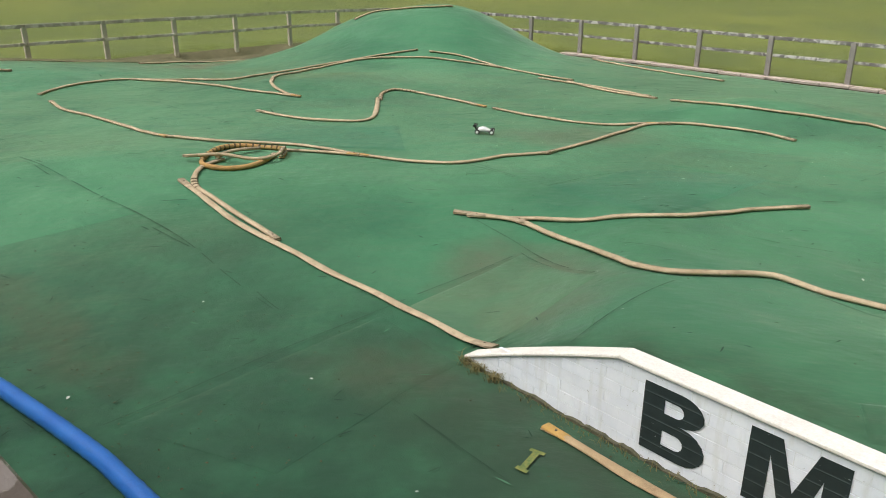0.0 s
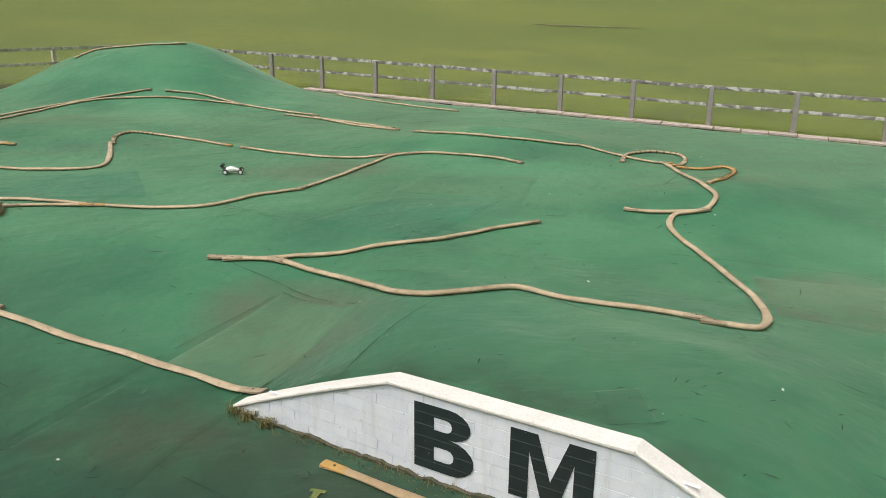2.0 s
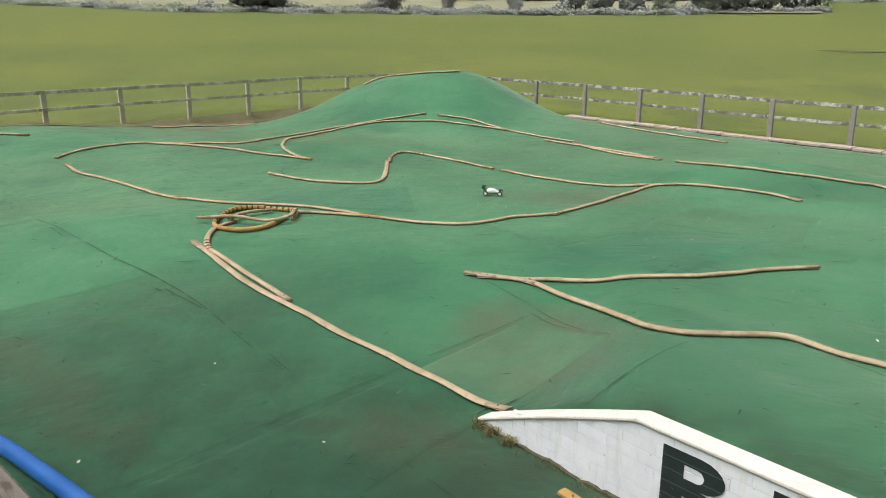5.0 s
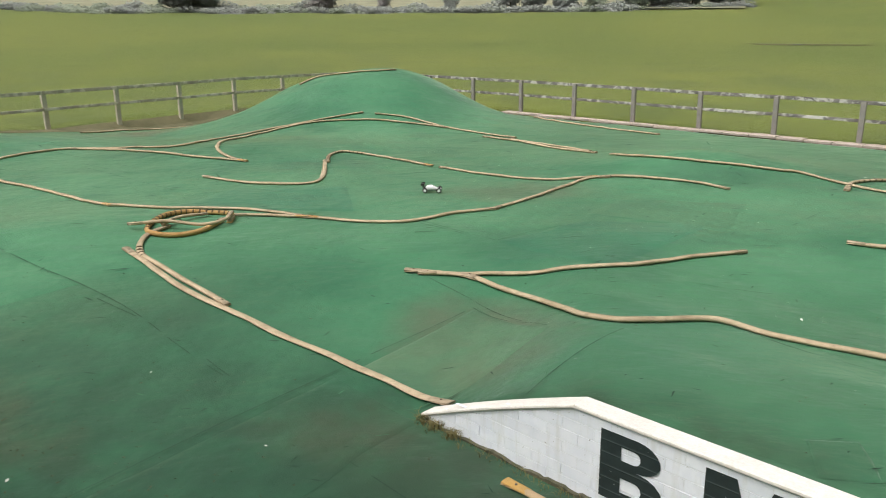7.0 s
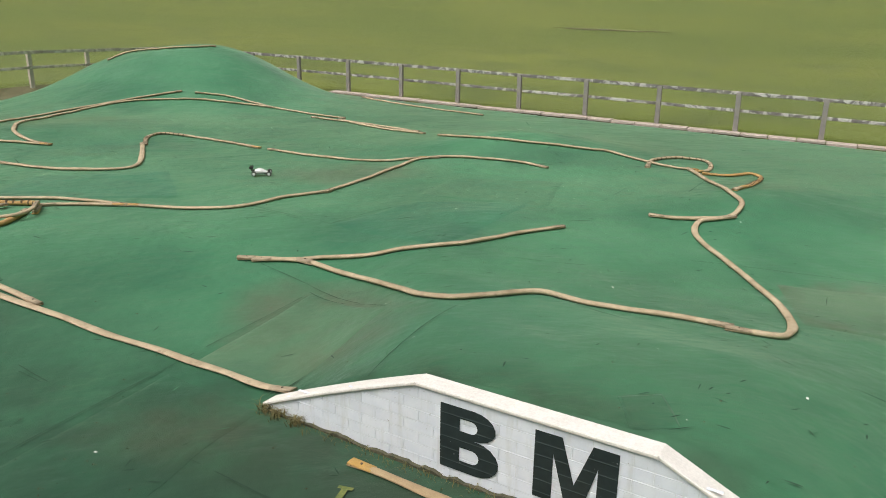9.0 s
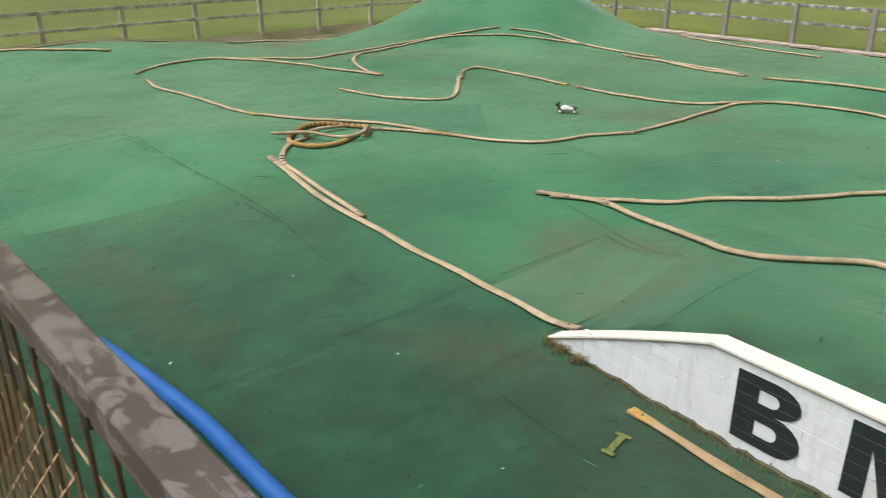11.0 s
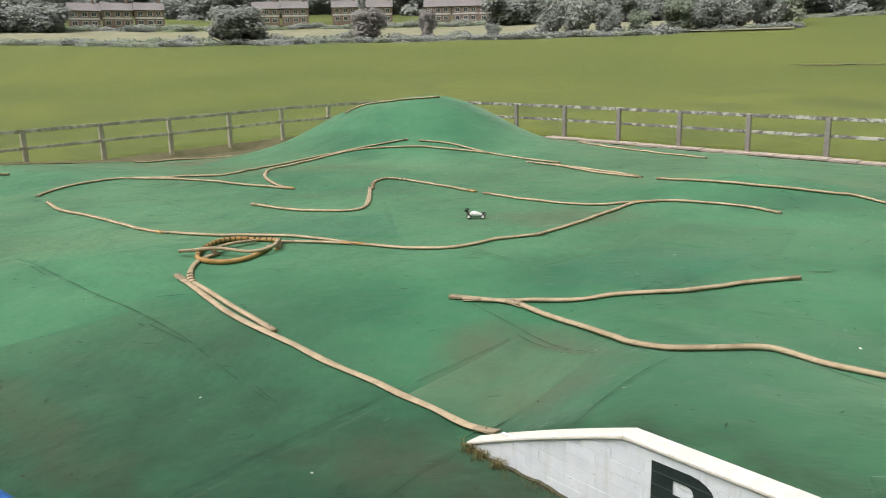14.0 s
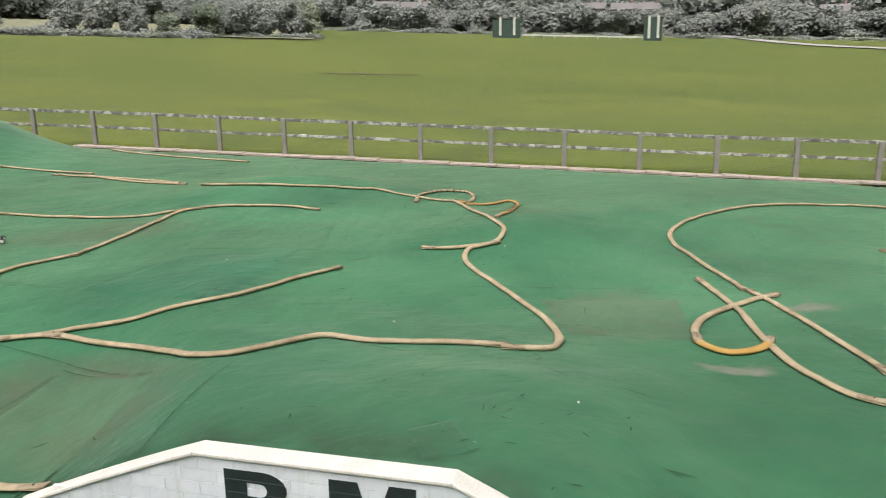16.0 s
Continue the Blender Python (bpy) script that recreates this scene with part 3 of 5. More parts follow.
SEAMS.append([(-9.22, 10.96), (-8.65, 11.6), (-8.03, 12.5)])
SEAMS.append([(-5.93, 8.25), (-5.58, 8.51), (-5.26, 8.85)])
SEAMS.append([(-5.26, 8.85), (-4.8, 8.4), (-4.47, 8.13)])
SEAMS.append([(-6.86, 15.09), (-5.79, 14.24)])
SEAMS.append([(-5.42, 13.28), (-4.41, 12.37), (-3.4, 11.45)])
SEAMS.append([(-2.97, 7.07), (-2.73, 6.87), (-2.46, 6.66)])
SEAMS.append([(-1.61, 5.84), (-1.48, 5.68), (-1.36, 5.54)])
SEAMS.append([(-0.23, 11.64), (0.22, 11.46)])
SEAMS.append([(0.33, 9.16), (0.67, 8.84), (0.96, 8.51)])
SEAMS.append([(2.95, 6.68), (3.23, 6.58), (3.83, 6.47)])


# ---- ground ----
def ground_sheet():
    """The mown hillside, one sheet to the horizon, with the carpet's ground cut lower."""
    bm = bmesh.new()
    radii = [0.0] + [2.0 * 1.075 ** k for k in range(100)]
    radii = [r for r in radii if r < 3000]
    turns = 96
    rings = []
    for r in radii:
        ring = []
        for j in range(turns if r else 1):
            a = 2 * math.pi * j / turns
            x, y = 4 + r * math.sin(a), 12 + r * math.cos(a)
            u, v = uv_of(x, y)
            inside = smooth(-0.1, 0.6, u) * smooth(-0.1, 0.6, v) * smooth(29.5, 27.5, u) * smooth(29.5, 27.5, v)
            ring.append(bm.verts.new((x, y, lie(x, y) - 0.8 * inside)))
        rings.append(ring)
    for a, b in zip(rings, rings[1:]):
        for j in range(turns):
            k = (j + 1) % turns
            bm.faces.new((a[0], b[k], b[j]) if len(a) == 1 else (a[j], a[k], b[k], b[j]))
    bmesh.ops.recalc_face_normals(bm, faces=bm.faces)
    return tagged(part("ground", bm, GRASS, None, "", True), "mown green sports field on a gentle slope", "grass", kind="structure")


ground_sheet()


def rumpled(x, y):
    return height(x, y) + 0.012 * noise.noise(Vector((x * 1.3, y * 1.3, 0))) + 0.02 * noise.noise(Vector((x * 0.5, y * 0.5, 4.0)))


def carpet_sheet():
    bm = bmesh.new()
    nu, nv = 330, 330
    u0, u1, v0, v1 = 0.34, 27.0, 0.45, 27.0
    grid = []
    for i in range(nu + 1):
        row = []
        for j in range(nv + 1):
            u, v = u0 + (u1 - u0) * i / nu, v0 + (v1 - v0) * j / nv
            x, y = xy_of(u, v)
            row.append(bm.verts.new((x, y, rumpled(x, y))))
        grid.append(row)
    for i in range(nu):
        for j in range(nv):
            bm.faces.new((grid[i][j], grid[i + 1][j], grid[i + 1][j + 1], grid[i][j + 1]))
    # a skirt down to the soil
    rim = [grid[i][0] for i in range(nu + 1)] + [grid[nu][j] for j in range(1, nv + 1)] + [grid[i][nv] for i in range(nu - 1, -1, -1)] + [grid[0][j] for j in range(nv - 1, 0, -1)]
    low = [bm.verts.new((v.co.x, v.co.y, v.co.z - 0.9)) for v in rim]
    for k in range(len(rim)):
        q = (k + 1) % len(rim)
        bm.faces.new((rim[k], rim[q], low[q], low[k]))
    bmesh.ops.recalc_face_normals(bm, faces=bm.faces)
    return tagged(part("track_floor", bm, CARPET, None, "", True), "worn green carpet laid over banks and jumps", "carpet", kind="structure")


carpet_sheet()


def over(points, lift=0.0):
    return [Vector((p.x, p.y, rumpled(p.x, p.y) + lift)) for p in points]


def carpet_patch(kind, corners):
    """A laid-in piece of carpet, draped over the ground."""
    a, b, c, d = [Vector((x, y, 0)) for x, y in corners]
    n = 26
    bm = bmesh.new()
    grid = []
    for i in range(n + 1):
        row = []
        for j in range(n + 1):
            p = a.lerp(b, i / n).lerp(d.lerp(c, i / n), j / n)
            edge = min(i, j, n - i, n - j)
            w = 0.02 if edge == 0 else 0.0
            p = p + Vector((noise.noise(p * 2.1), noise.noise(p * 2.1 + Vector((5, 5, 5))), 0)) * w
            row.append(bm.verts.new((p.x, p.y, rumpled(p.x, p.y) + (0.002 if edge == 0 else 0.009))))
        grid.append(row)
    for i in range(n):
        for j in range(n):
            bm.faces.new((grid[i][j], grid[i + 1][j], grid[i + 1][j + 1], grid[i][j + 1]))
    bmesh.ops.recalc_face_normals(bm, faces=bm.faces)
    if sum(f.normal.z for f in bm.faces) < 0:
        bmesh.ops.reverse_faces(bm, faces=bm.faces)
    words = {"mud": "muddy brownish-green", "pale": "faded pale green", "teal": "bluish dark green", "deep": "dark green"}[kind]
    tagged(part("carpet_patch", bm, PATCH_MATS[kind], None, "", True), words + " piece of carpet let into the track", "carpet", "carpet pieces", "structure")


for patch_kind, patch_corners in PATCHES:
    carpet_patch(patch_kind, patch_corners)


def seams():
    bm = bmesh.new()
    for pts in SEAMS:
        line = over(spline([(x, y, 0) for x, y in pts], 0.12), 0.014)
        for k, (a, b) in enumerate(zip(line, line[1:])):
            if random.random() < 0.10:
                continue
            side = (b - a).cross(Vector((0, 0, 1))).normalized() * random.uniform(0.002, 0.0045) * (0.7 + a.y / 22)
            bm.faces.new([bm.verts.new(p) for p in (a - side, b - side, b + side, a + side)])
    return tagged(part("carpet_seam", bm, SEAM), "dark open seams between the carpet strips", "seam", kind="stuff")


seams()


# ---- paving and soil along the fences ----
def edging():
    kerb = tagged(empty("kerb"), "weathered pinkish concrete paving slabs under the fence", "kerb", kind="structure")
    u = 6.2
    while u < 27:
        n = random.uniform(0.58, 0.62)
        x, y = xy_of(u + n / 2, 0.12)
        z = lie(x, y) + random.uniform(0.03, 0.05)
        bm = bmesh.new()
        box(bm, -n / 2 + 0.008, n / 2 - 0.008, -0.19, 0.19, -0.06, 0.0, None, 0.008)
        ob = part("slab", bm, SLAB, kerb)
        ob.matrix_world = pose(x, y, z, random.uniform(-1.2, 1.2), 2.0, math.degrees(math.atan2(E1[1], E1[0])) + random.uniform(-0.6, 0.6))
        u += n
    bm = bmesh.new()
    for k in range(46):
        rows = []
        for d in (-0.10, 0.16, 0.46):
            v = 0.6 * k
            x, y = xy_of(d + 0.1 * noise.noise(Vector((k * 0.7, d, 3))), v)
            rows.append((x, y, lie(x, y) + 0.02 if d < 0 else height(x, y) + (0.05 if d < 0.3 else 0.012)))
        if k:
            for i in range(2):
                bm.faces.new([bm.verts.new(p) for p in (last[i], rows[i], rows[i + 1], last[i + 1])])
        last = rows
    bmesh.ops.remove_doubles(bm, verts=bm.verts, dist=0.001)
    bmesh.ops.recalc_face_normals(bm, faces=bm.faces)
    tagged(part("soil", bm, EARTH), "strip of bare brown soil beside the fence", "soil", kind="structure")


edging()


# ---- fences ----
def fence_run(first, step, count, label, post_mat, rail_mat):
    fence = tagged(empty("fence"), label, "fence", "boundary fences")
    ang = math.degrees(math.atan2(step[1], step[0]))
    tops = []
    for k in range(count):
        x, y = first[0] + step[0] * k, first[1] + step[1] * k
        z = lie(x, y)
        top = z + 0.94 + random.uniform(-0.012, 0.012)
        bm = bmesh.new()
        box(bm, -0.055, 0.055, -0.045, 0.045, -0.5, top - z - 0.012, None, 0.006)
        ob = part("post", bm, post_mat, fence)
        ob.matrix_world = pose(x, y, z, random.uniform(-0.8, 0.8), random.uniform(-0.8, 0.8), ang)
        tops.append(Vector((x, y, top)))
    for a, b in zip(tops, tops[1:]):
        d = b - a
        for drop, hw, hh, name in ((0.035, 0.020, 0.042, "top_rail"), (0.43, 0.019, 0.036, "middle_rail")):
            bm = bmesh.new()
            box(bm, -d.length / 2 + 0.004, d.length / 2 - 0.004, -hw, hw, -hh, hh, None, 0.005)
            ob = part(name, bm, rail_mat, fence)
            side = Vector((-step[1], step[0], 0)).normalized() * (0.068 if drop > 0.1 else 0.068) * RAIL_SIDE
            mid = (a + b) / 2 + side - Vector((0, 0, drop))
            ob.matrix_world = Matrix.Translation(mid) @ (d.normalized().to_track_quat("X", "Z").to_matrix().to_4x4())
    return fence


def fence_rail_material(name, dark, light, flake):
    m, n, l, b = material(name, 0.6)
    v = where_node(n, l)
    col = ramp_node(n, l, noise_node(n, l, v, 3.0, 6), [(0.40, dark), (0.60, light)])
    info = n.new("ShaderNodeObjectInfo")
    shift = n.new("ShaderNodeVectorMath")
    l.new(v, shift.inputs[0])
    l.new(info.outputs["Location"], shift.inputs[1])
    patch = ramp_node(n, l, noise_node(n, l, shift.outputs[0], 5.5, 6, 0.7, 0.8), [(0.49, (0, 0, 0)), (0.56, (0.85,) * 3)])
    col = mix_node(n, l, patch, col, flake)
    l.new(col, b.inputs["Base Color"])
    bump_node(n, l, noise_node(n, l, v, 40.0, 4), b, 0.4, 0.004)
    return m


TAN_RAIL = fence_rail_material("weathered_tan_rail", (0.28, 0.24, 0.21), (0.46, 0.405, 0.35), (0.68, 0.63, 0.58))
GREY_RAIL = fence_rail_material("dark_rail_flaking_white", (0.12, 0.108, 0.105), (0.22, 0.20, 0.19), (0.62, 0.60, 0.59))
RAIL_SIDE = -1
fence_run((-15.78, 10.59), (1.2413, 1.3035), 13, "weathered grey timber post and rail fence with two rails", FENCE_WOOD, TAN_RAIL)
RAIL_SIDE = 1
fence_run((0.055, 25.36), (1.2798, -1.2657), 16, "grey timber two-rail fence with pale flaking paint above paving", GREY_POST, GREY_RAIL)


# ---- lettered brick wall of the jump ----
WALL_M = Matrix(((WALL_D[0], WALL_N[0], 0, WALL_P[0]), (WALL_D[1], WALL_N[1], 0, WALL_P[1]), (0, 0, 1, 0), (0, 0, 0, 1)))
TIP, BEND, END = -1.395, -0.065, 2.62


def wall_top(s):
    """The coping's upper edge over the run of the wall."""
    if s < BEND:
        t = (s - TIP) / (BEND - TIP)
        return 0.535 * (1.12 * t - 0.12 * t * t)
    return 0.535 if s < 1.43 else max(0.0, 0.535 - 0.46 * (s - 1.43))


def prism(bm, outline, y0, y1):
    """Extrudes an outline in the wall's plane from y0 to y1."""
    a = [bm.verts.new((s, y0, z)) for s, z in outline]
    b = [bm.verts.new((s, y1, z)) for s, z in outline]
    bm.faces.new(a)
    bm.faces.new(b[::-1])
    for k in range(len(outline)):
        q = (k + 1) % len(outline)
        bm.faces.new((a[k], b[k], b[q], a[q]))
    bmesh.ops.recalc_face_normals(bm, faces=bm.faces)
    return bm


def lettered_wall():
    wall = tagged(empty("wall_jump", WALL_M), "white-painted brick ramp wall with big black letters", "wall", kind="structure")
    under = lambda s: wall_top(s) - 0.030
    stops = [TIP + 0.08 + (END - TIP - 0.16) * k / 60 for k in range(61)]
    core = bmesh.new()
    prism(core, [(s, -0.3) for s in (stops[0], stops[-1])] + [(s, max(-0.2, under(s))) for s in stops[::-1]], 0.0035, 0.105)
    part("core", core, MORTAR, wall)
    # coping slabs
    runs = [[TIP + (BEND - TIP) * k / 8 for k in range(9)], [BEND, 0.48, 0.96, 1.43], [1.43, 2.0, END]]
    for run in runs:
        bm = bmesh.new()
        prism(bm, [(s, wall_top(s) - 0.026) for s in run] + [(s, wall_top(s)) for s in run[::-1]], -0.020, 0.125)
        bmesh.ops.bevel(bm, geom=[e for e in bm.edges if abs((e.verts[0].co - e.verts[1].co).y) < 0.01], offset=0.006, segments=1, affect="EDGES")
        part("coping", bm, COPING, wall)
    # crumbs of soil and moss along the foot, lapping unevenly up the bricks
    foot = bmesh.new()
    edge = [(TIP + 0.05 + (END - TIP - 0.15) * k / 120) for k in range(121)]
    prism(foot, [(edge[0], -0.3), (edge[-1], -0.3)] + [(q, -0.040 + 0.024 * noise.noise(Vector((q * 9.0, 0.3, 0))) + 0.012 * noise.noise(Vector((q * 37.0, 1.3, 0)))) for q in edge[::-1]], -0.028, 0.0)
    part("footing", foot, FOOTING, wall)
    # bricks
    row = 0
    z = 0.03 - 3 * COURSE
    while z < 0.56:
        s = TIP + (0.1125 if row % 2 else 0.0)
        while s < END:
            a, b = s + 0.0025, s + 0.2225
            s += 0.225
            tops = [(p, min(z + COURSE - 0.006, under(p) - 0.004)) for p in (a, a + 0.07, a + 0.145, b)]
            if max(t for _, t in tops) < z + 0.012:
                continue
            good = [(p, max(t, z + 0.001)) for p, t in tops]
            bm = bmesh.new()
            out = random.uniform(0.0, 0.0025)
            prism(bm, [(a, z), (b, z)] + good[::-1], -out, 0.02)
            part("brick", bm, WHITE_PAINT, wall)
        z += COURSE
        row += 1
    # the letters
    def bowl(cx, cz, rx, rz, n=9):
        return [(cx + rx * math.cos(a), cz + rz * math.sin(a)) for a in (-math.pi / 2 + math.pi * k / n for k in range(n + 1))]

    outer = [(0, 0)] + bowl(0.62, 0.27, 0.38, 0.27) + bowl(0.58, 0.77, 0.36, 0.23) + [(0, 1)]
    low_eye = [(0.34, 0.17)] + bowl(0.56, 0.275, 0.11, 0.105, 6) + [(0.34, 0.38)]
    top_eye = [(0.34, 0.64)] + bowl(0.54, 0.735, 0.10, 0.095, 6) + [(0.34, 0.83)]
    em = [(0, 0), (0, 1), (0.335, 1), (0.50, 0.36), (0.70, 1), (1, 1), (1, 0), (0.77, 0), (0.77, 0.70), (0.60, 0), (0.41, 0), (0.235, 0.72), (0.235, 0)]
    for text, loops, s0, s1, z0, z1 in (("B", (outer, low_eye, top_eye), 0.118, 0.522, 0.020, 0.450), ("M", (em,), 0.745, 1.233, 0.040, 0.463)):
        bm = bmesh.new()
        edges = []
        for loop in loops:
            vs = [bm.verts.new((s0 + x * (s1 - s0), -0.0075, z0 + z * (z1 - z0))) for x, z in loop]
            edges += [bm.edges.new((vs[k], vs[(k + 1) % len(vs)])) for k in range(len(vs))]
        bmesh.ops.triangle_fill(bm, edges=edges, use_beauty=True, use_dissolve=False, normal=(0, -1, 0))
        part("letter", bm, LETTER, wall, "black painted capital " + text)
    return wall


FOOTING = plain("soil_and_moss_crumbs", (0.040, 0.045, 0.025), (0.13, 0.115, 0.075), 14.0, 0.95, 0.0, 0.8, 60.0)


# ---- hoses that mark the lanes ----
def hose_label(kind):
    return {"tan": "flattened tan canvas fire hose marking the track lane", "orange": "grubby orange canvas fire hose lying on the carpet", "yellow": "tan and yellow canvas hose looped on the carpet", "board": "flat tan strip with yellow end beside the wall"}[kind]


def lane_hose(points, half_w, half_h, kind, lift):
    line = spline([(x, y, 0) for x, y in points], 0.06)
    line = over(line, 0.006 + lift)
    if lift:
        for k, p in enumerate(line):
            p.z += 0.03 * math.sin(k * 0.21) ** 2
    bm = sweep(bmesh.new(), line, half_w, half_h, 10, 0.28)
    bmesh.ops.recalc_face_normals(bm, faces=bm.faces)
    ob = tagged(part("fire_hose", bm, HOSE_MATS[kind], None, "", True), hose_label(kind), "hose", "lane hoses")
    for end in (line[:4], line[-4:]):
        # the end folded over and bolted down
        cap = [p + Vector((0, 0, half_h * 0.55)) for p in end]
        bm = sweep(bmesh.new(), cap, half_w * 1.08, half_h * 0.7, 8, 0.1, False)
        bmesh.ops.recalc_face_normals(bm, faces=bm.faces)
        part("folded_end", bm, HOSE_MATS["yellow" if kind == "board" else "orange" if random.random() < 0.15 else "worn"], ob, "", True)
        mid = (cap[1] + cap[2]) / 2
        bm = bmesh.new()
        bmesh.ops.create_cone(bm, cap_ends=True, segments=8, radius1=0.011, radius2=0.008, depth=0.012, matrix=Matrix.Translation(mid + Vector((0, 0, half_h * 1.25))))
        part("bolt", bm, BOLT, ob)
    return ob


def wraps(ob, points, half_w, half_h, lift, first, last, gap):
    """Dark cord wound round a stretch of hose."""
    line = over(spline([(x, y, 0) for x, y in points], 0.01), 0.006 + lift)
    k, stop = int(first * len(line)), int(last * len(line)) - 3
    while k < stop:
        bm = sweep(bmesh.new(), [p + Vector((0, 0, -half_h * 0.08)) for p in line[k:k + 3]], half_w * 1.10, half_h * 1.13, 8, 0.0, False)
        bmesh.ops.recalc_face_normals(bm, faces=bm.faces)
        part("cord", bm, CORD, ob, "", True)
        k += gap


CORD = plain("dark_winding_cord", (0.05, 0.035, 0.02), (0.15, 0.10, 0.05), 20.0, 0.9)
WOUND = {"coil": (0.12, 0.62, 8), "s2": (0.02, 0.45, 9), "r1": (0.1, 0.8, 12), "r2": (0.45, 0.9, 10), "inner": (0.30, 0.42, 9)}
for key, (points, half_w, half_h, kind, lift) in HOSES.items():
    hose = lane_hose(points, half_w, half_h, kind, lift)
    if key in WOUND:
        wraps(hose, points, half_w, half_h, lift, *WOUND[key])


# ---- blue pipe ----
def blue_pipe():
    pts = [(-14.5, 10.3), (-12.4, 11.0), (-10.9, 11.1), (-9.7, 10.7), (-9.25, 9.9), (-8.7, 8.9), (-7.2, 7.4), (-5.0, 5.62), *PIPE_NEAR, (-0.6, 2.3), (0.4, 1.5)]
    line = over(spline([(x, y, 0) for x, y in pts], 0.05), 0.055)
    bm, rings = bmesh.new(), []
    for i, p in enumerate(line):
        d = (line[min(i + 1, len(line) - 1)] - line[max(i - 1, 0)]).normalized()
        side = d.cross(Vector((0, 0, 1))).normalized()
        up = side.cross(d)
        r = 0.053 + (0.003 if i % 2 else 0.0)
        rings.append([bm.verts.new(p + r * (side * math.cos(a) + up * math.sin(a))) for a in (2 * math.pi * j / 14 for j in range(14))])
    for r, q in zip(rings, rings[1:]):
        for j in range(14):
            bm.faces.new((r[j], r[(j + 1) % 14], q[(j + 1) % 14], q[j]))
    bm.faces.new(rings[0][::-1])
    bm.faces.new(rings[-1])
    bmesh.ops.recalc_face_normals(bm, faces=bm.faces)
    tagged(part("drain_pipe", bm, PIPE_BLUE, None, "", True), "bright blue ribbed plastic pipe on the carpet's edge", "pipe")


blue_pipe()


# ---- drivers' stand: rail, mesh, post, deck ----
RD, RN, R0 = (0.747, -0.665), (0.665, 0.747), 0.20
STAND_M = Matrix(((RD[0], RN[0], 0, RN[0] * R0), (RD[1], RN[1], 0, RN[1] * R0), (0, 0, 1, 0), (0, 0, 0, 1)))
RAIL_Z, DECK_Z = 1.95, 0.92


def stand():
    st = tagged(empty("drivers_stand", STAND_M), "raised stand with painted steel rail and rusty mesh panel", "stand")
    bm = bmesh.new()
    box(bm, -7.0, 4.0, -0.028, 0.043, RAIL_Z - 0.06, RAIL_Z, None, 0.005)
    part("top_rail", bm, RAIL, st, "wet grey-brown steel rail with pale painted-in reflections")
    bm = bmesh.new()
    box(bm, -7.0, 4.0, -0.024, -0.010, RAIL_Z - 0.080, RAIL_Z - 0.066, None, 0.003)
    part("mesh_frame", bm, WIRE, st)
    bm = bmesh.new()
    box(bm, -7.0, 4.0, -0.175, -0.140, DECK_Z + 0.06, DECK_Z + 0.10, None, 0.003)
    part("mesh_frame", bm, WIRE, st)
    # expanded metal, leaning in at its foot
    bm = bmesh.new()
    cw, ch = 0.090, 0.046
    z0, z1 = DECK_Z + 0.10, RAIL_Z - 0.22

    def at_mesh(s, z):
        return Vector((s, -0.03 - 0.125 * (z1 - z) / (z1 - z0), z))

    rows = int((z1 - z0) / ch)
    for r in range(rows):
        z = z0 + r * ch
        for k in range(int(6.2 / cw)):
            s = -5.6 + k * cw + (cw / 2 if r % 2 else 0)
            for sa, sb in ((s, s + cw / 2), (s + cw, s + cw / 2)):
                a, b = at_mesh(sa, z), at_mesh(sb, z + ch)
                w = (b - a).cross(Vector((0, 1, 0))).normalized() * 0.0055
                lo, hi = Vector((0, -0.004, 0)), Vector((0, 0.004, 0))
                bm.faces.new([bm.verts.new(v) for v in (a - w + lo, b - w + lo, b + w + hi, a + w + hi)])
    part("mesh_panel", bm, RUST, st, "rusty expanded metal mesh")
    # welded wire hung under the rail: uprights and long wires
    for k in range(52):
        q = -6.4 + 0.145 * k
        bm = bmesh.new()
        bmesh.ops.create_cone(bm, cap_ends=True, segments=6, radius1=0.0055, radius2=0.0055, depth=RAIL_Z - DECK_Z - 0.12, matrix=Matrix.Translation((q, -0.016, (RAIL_Z + DECK_Z) / 2)))
        part("upright_wire", bm, WIRE, st)
    for k in range(7):
        bm = bmesh.new()
        z = RAIL_Z - 0.115 - 0.12 * k
        bmesh.ops.create_cone(bm, cap_ends=True, segments=6, radius1=0.0024, radius2=0.0024, depth=10.6, matrix=Matrix.Translation((-1.5, -0.008, z)) @ Matrix.Rotation(math.pi / 2, 4, "Y"))
        part("long_wire", bm, RUST, st)
    # clips that hold the wire to the frame
    for k in range(34):
        bm = bmesh.new()
        q = -6.33 + 0.29 * k
        box(bm, q - 0.009, q + 0.009, -0.029, -0.008, RAIL_Z - 0.088, RAIL_Z - 0.0605, None, 0.003)
        part("clip", bm, BLACK_STEEL, st)
    bm = bmesh.new()
    box(bm, -2.46, -2.43, -0.008, -0.004, RAIL_Z - 0.62, RAIL_Z - 0.20)
    part("strap", bm, STRAP, st, "faded orange-yellow webbing strap")
    for s in (-6.2, -4.6, 1.2, 3.0):
        bm = bmesh.new()
        box(bm, s - 0.02, s + 0.02, 0.02, 0.05, DECK_Z - 0.9, RAIL_Z - 0.06, None, 0.003)
        part("baluster", bm, STEEL, st)
    # deck
    for k in range(14):
        bm = bmesh.new()
        box(bm, -7.0, 4.0, -0.18 - 0.145 * (k + 1), -0.185 - 0.145 * k, DECK_Z - 0.04, DECK_Z, None, 0.004)
        part("deck_board", bm, DECK, st)
    for s in (-6.8, -4.0, -1.0, 2.0, 3.8):
        for n in (-0.15, -2.0):
            bm = bmesh.new()
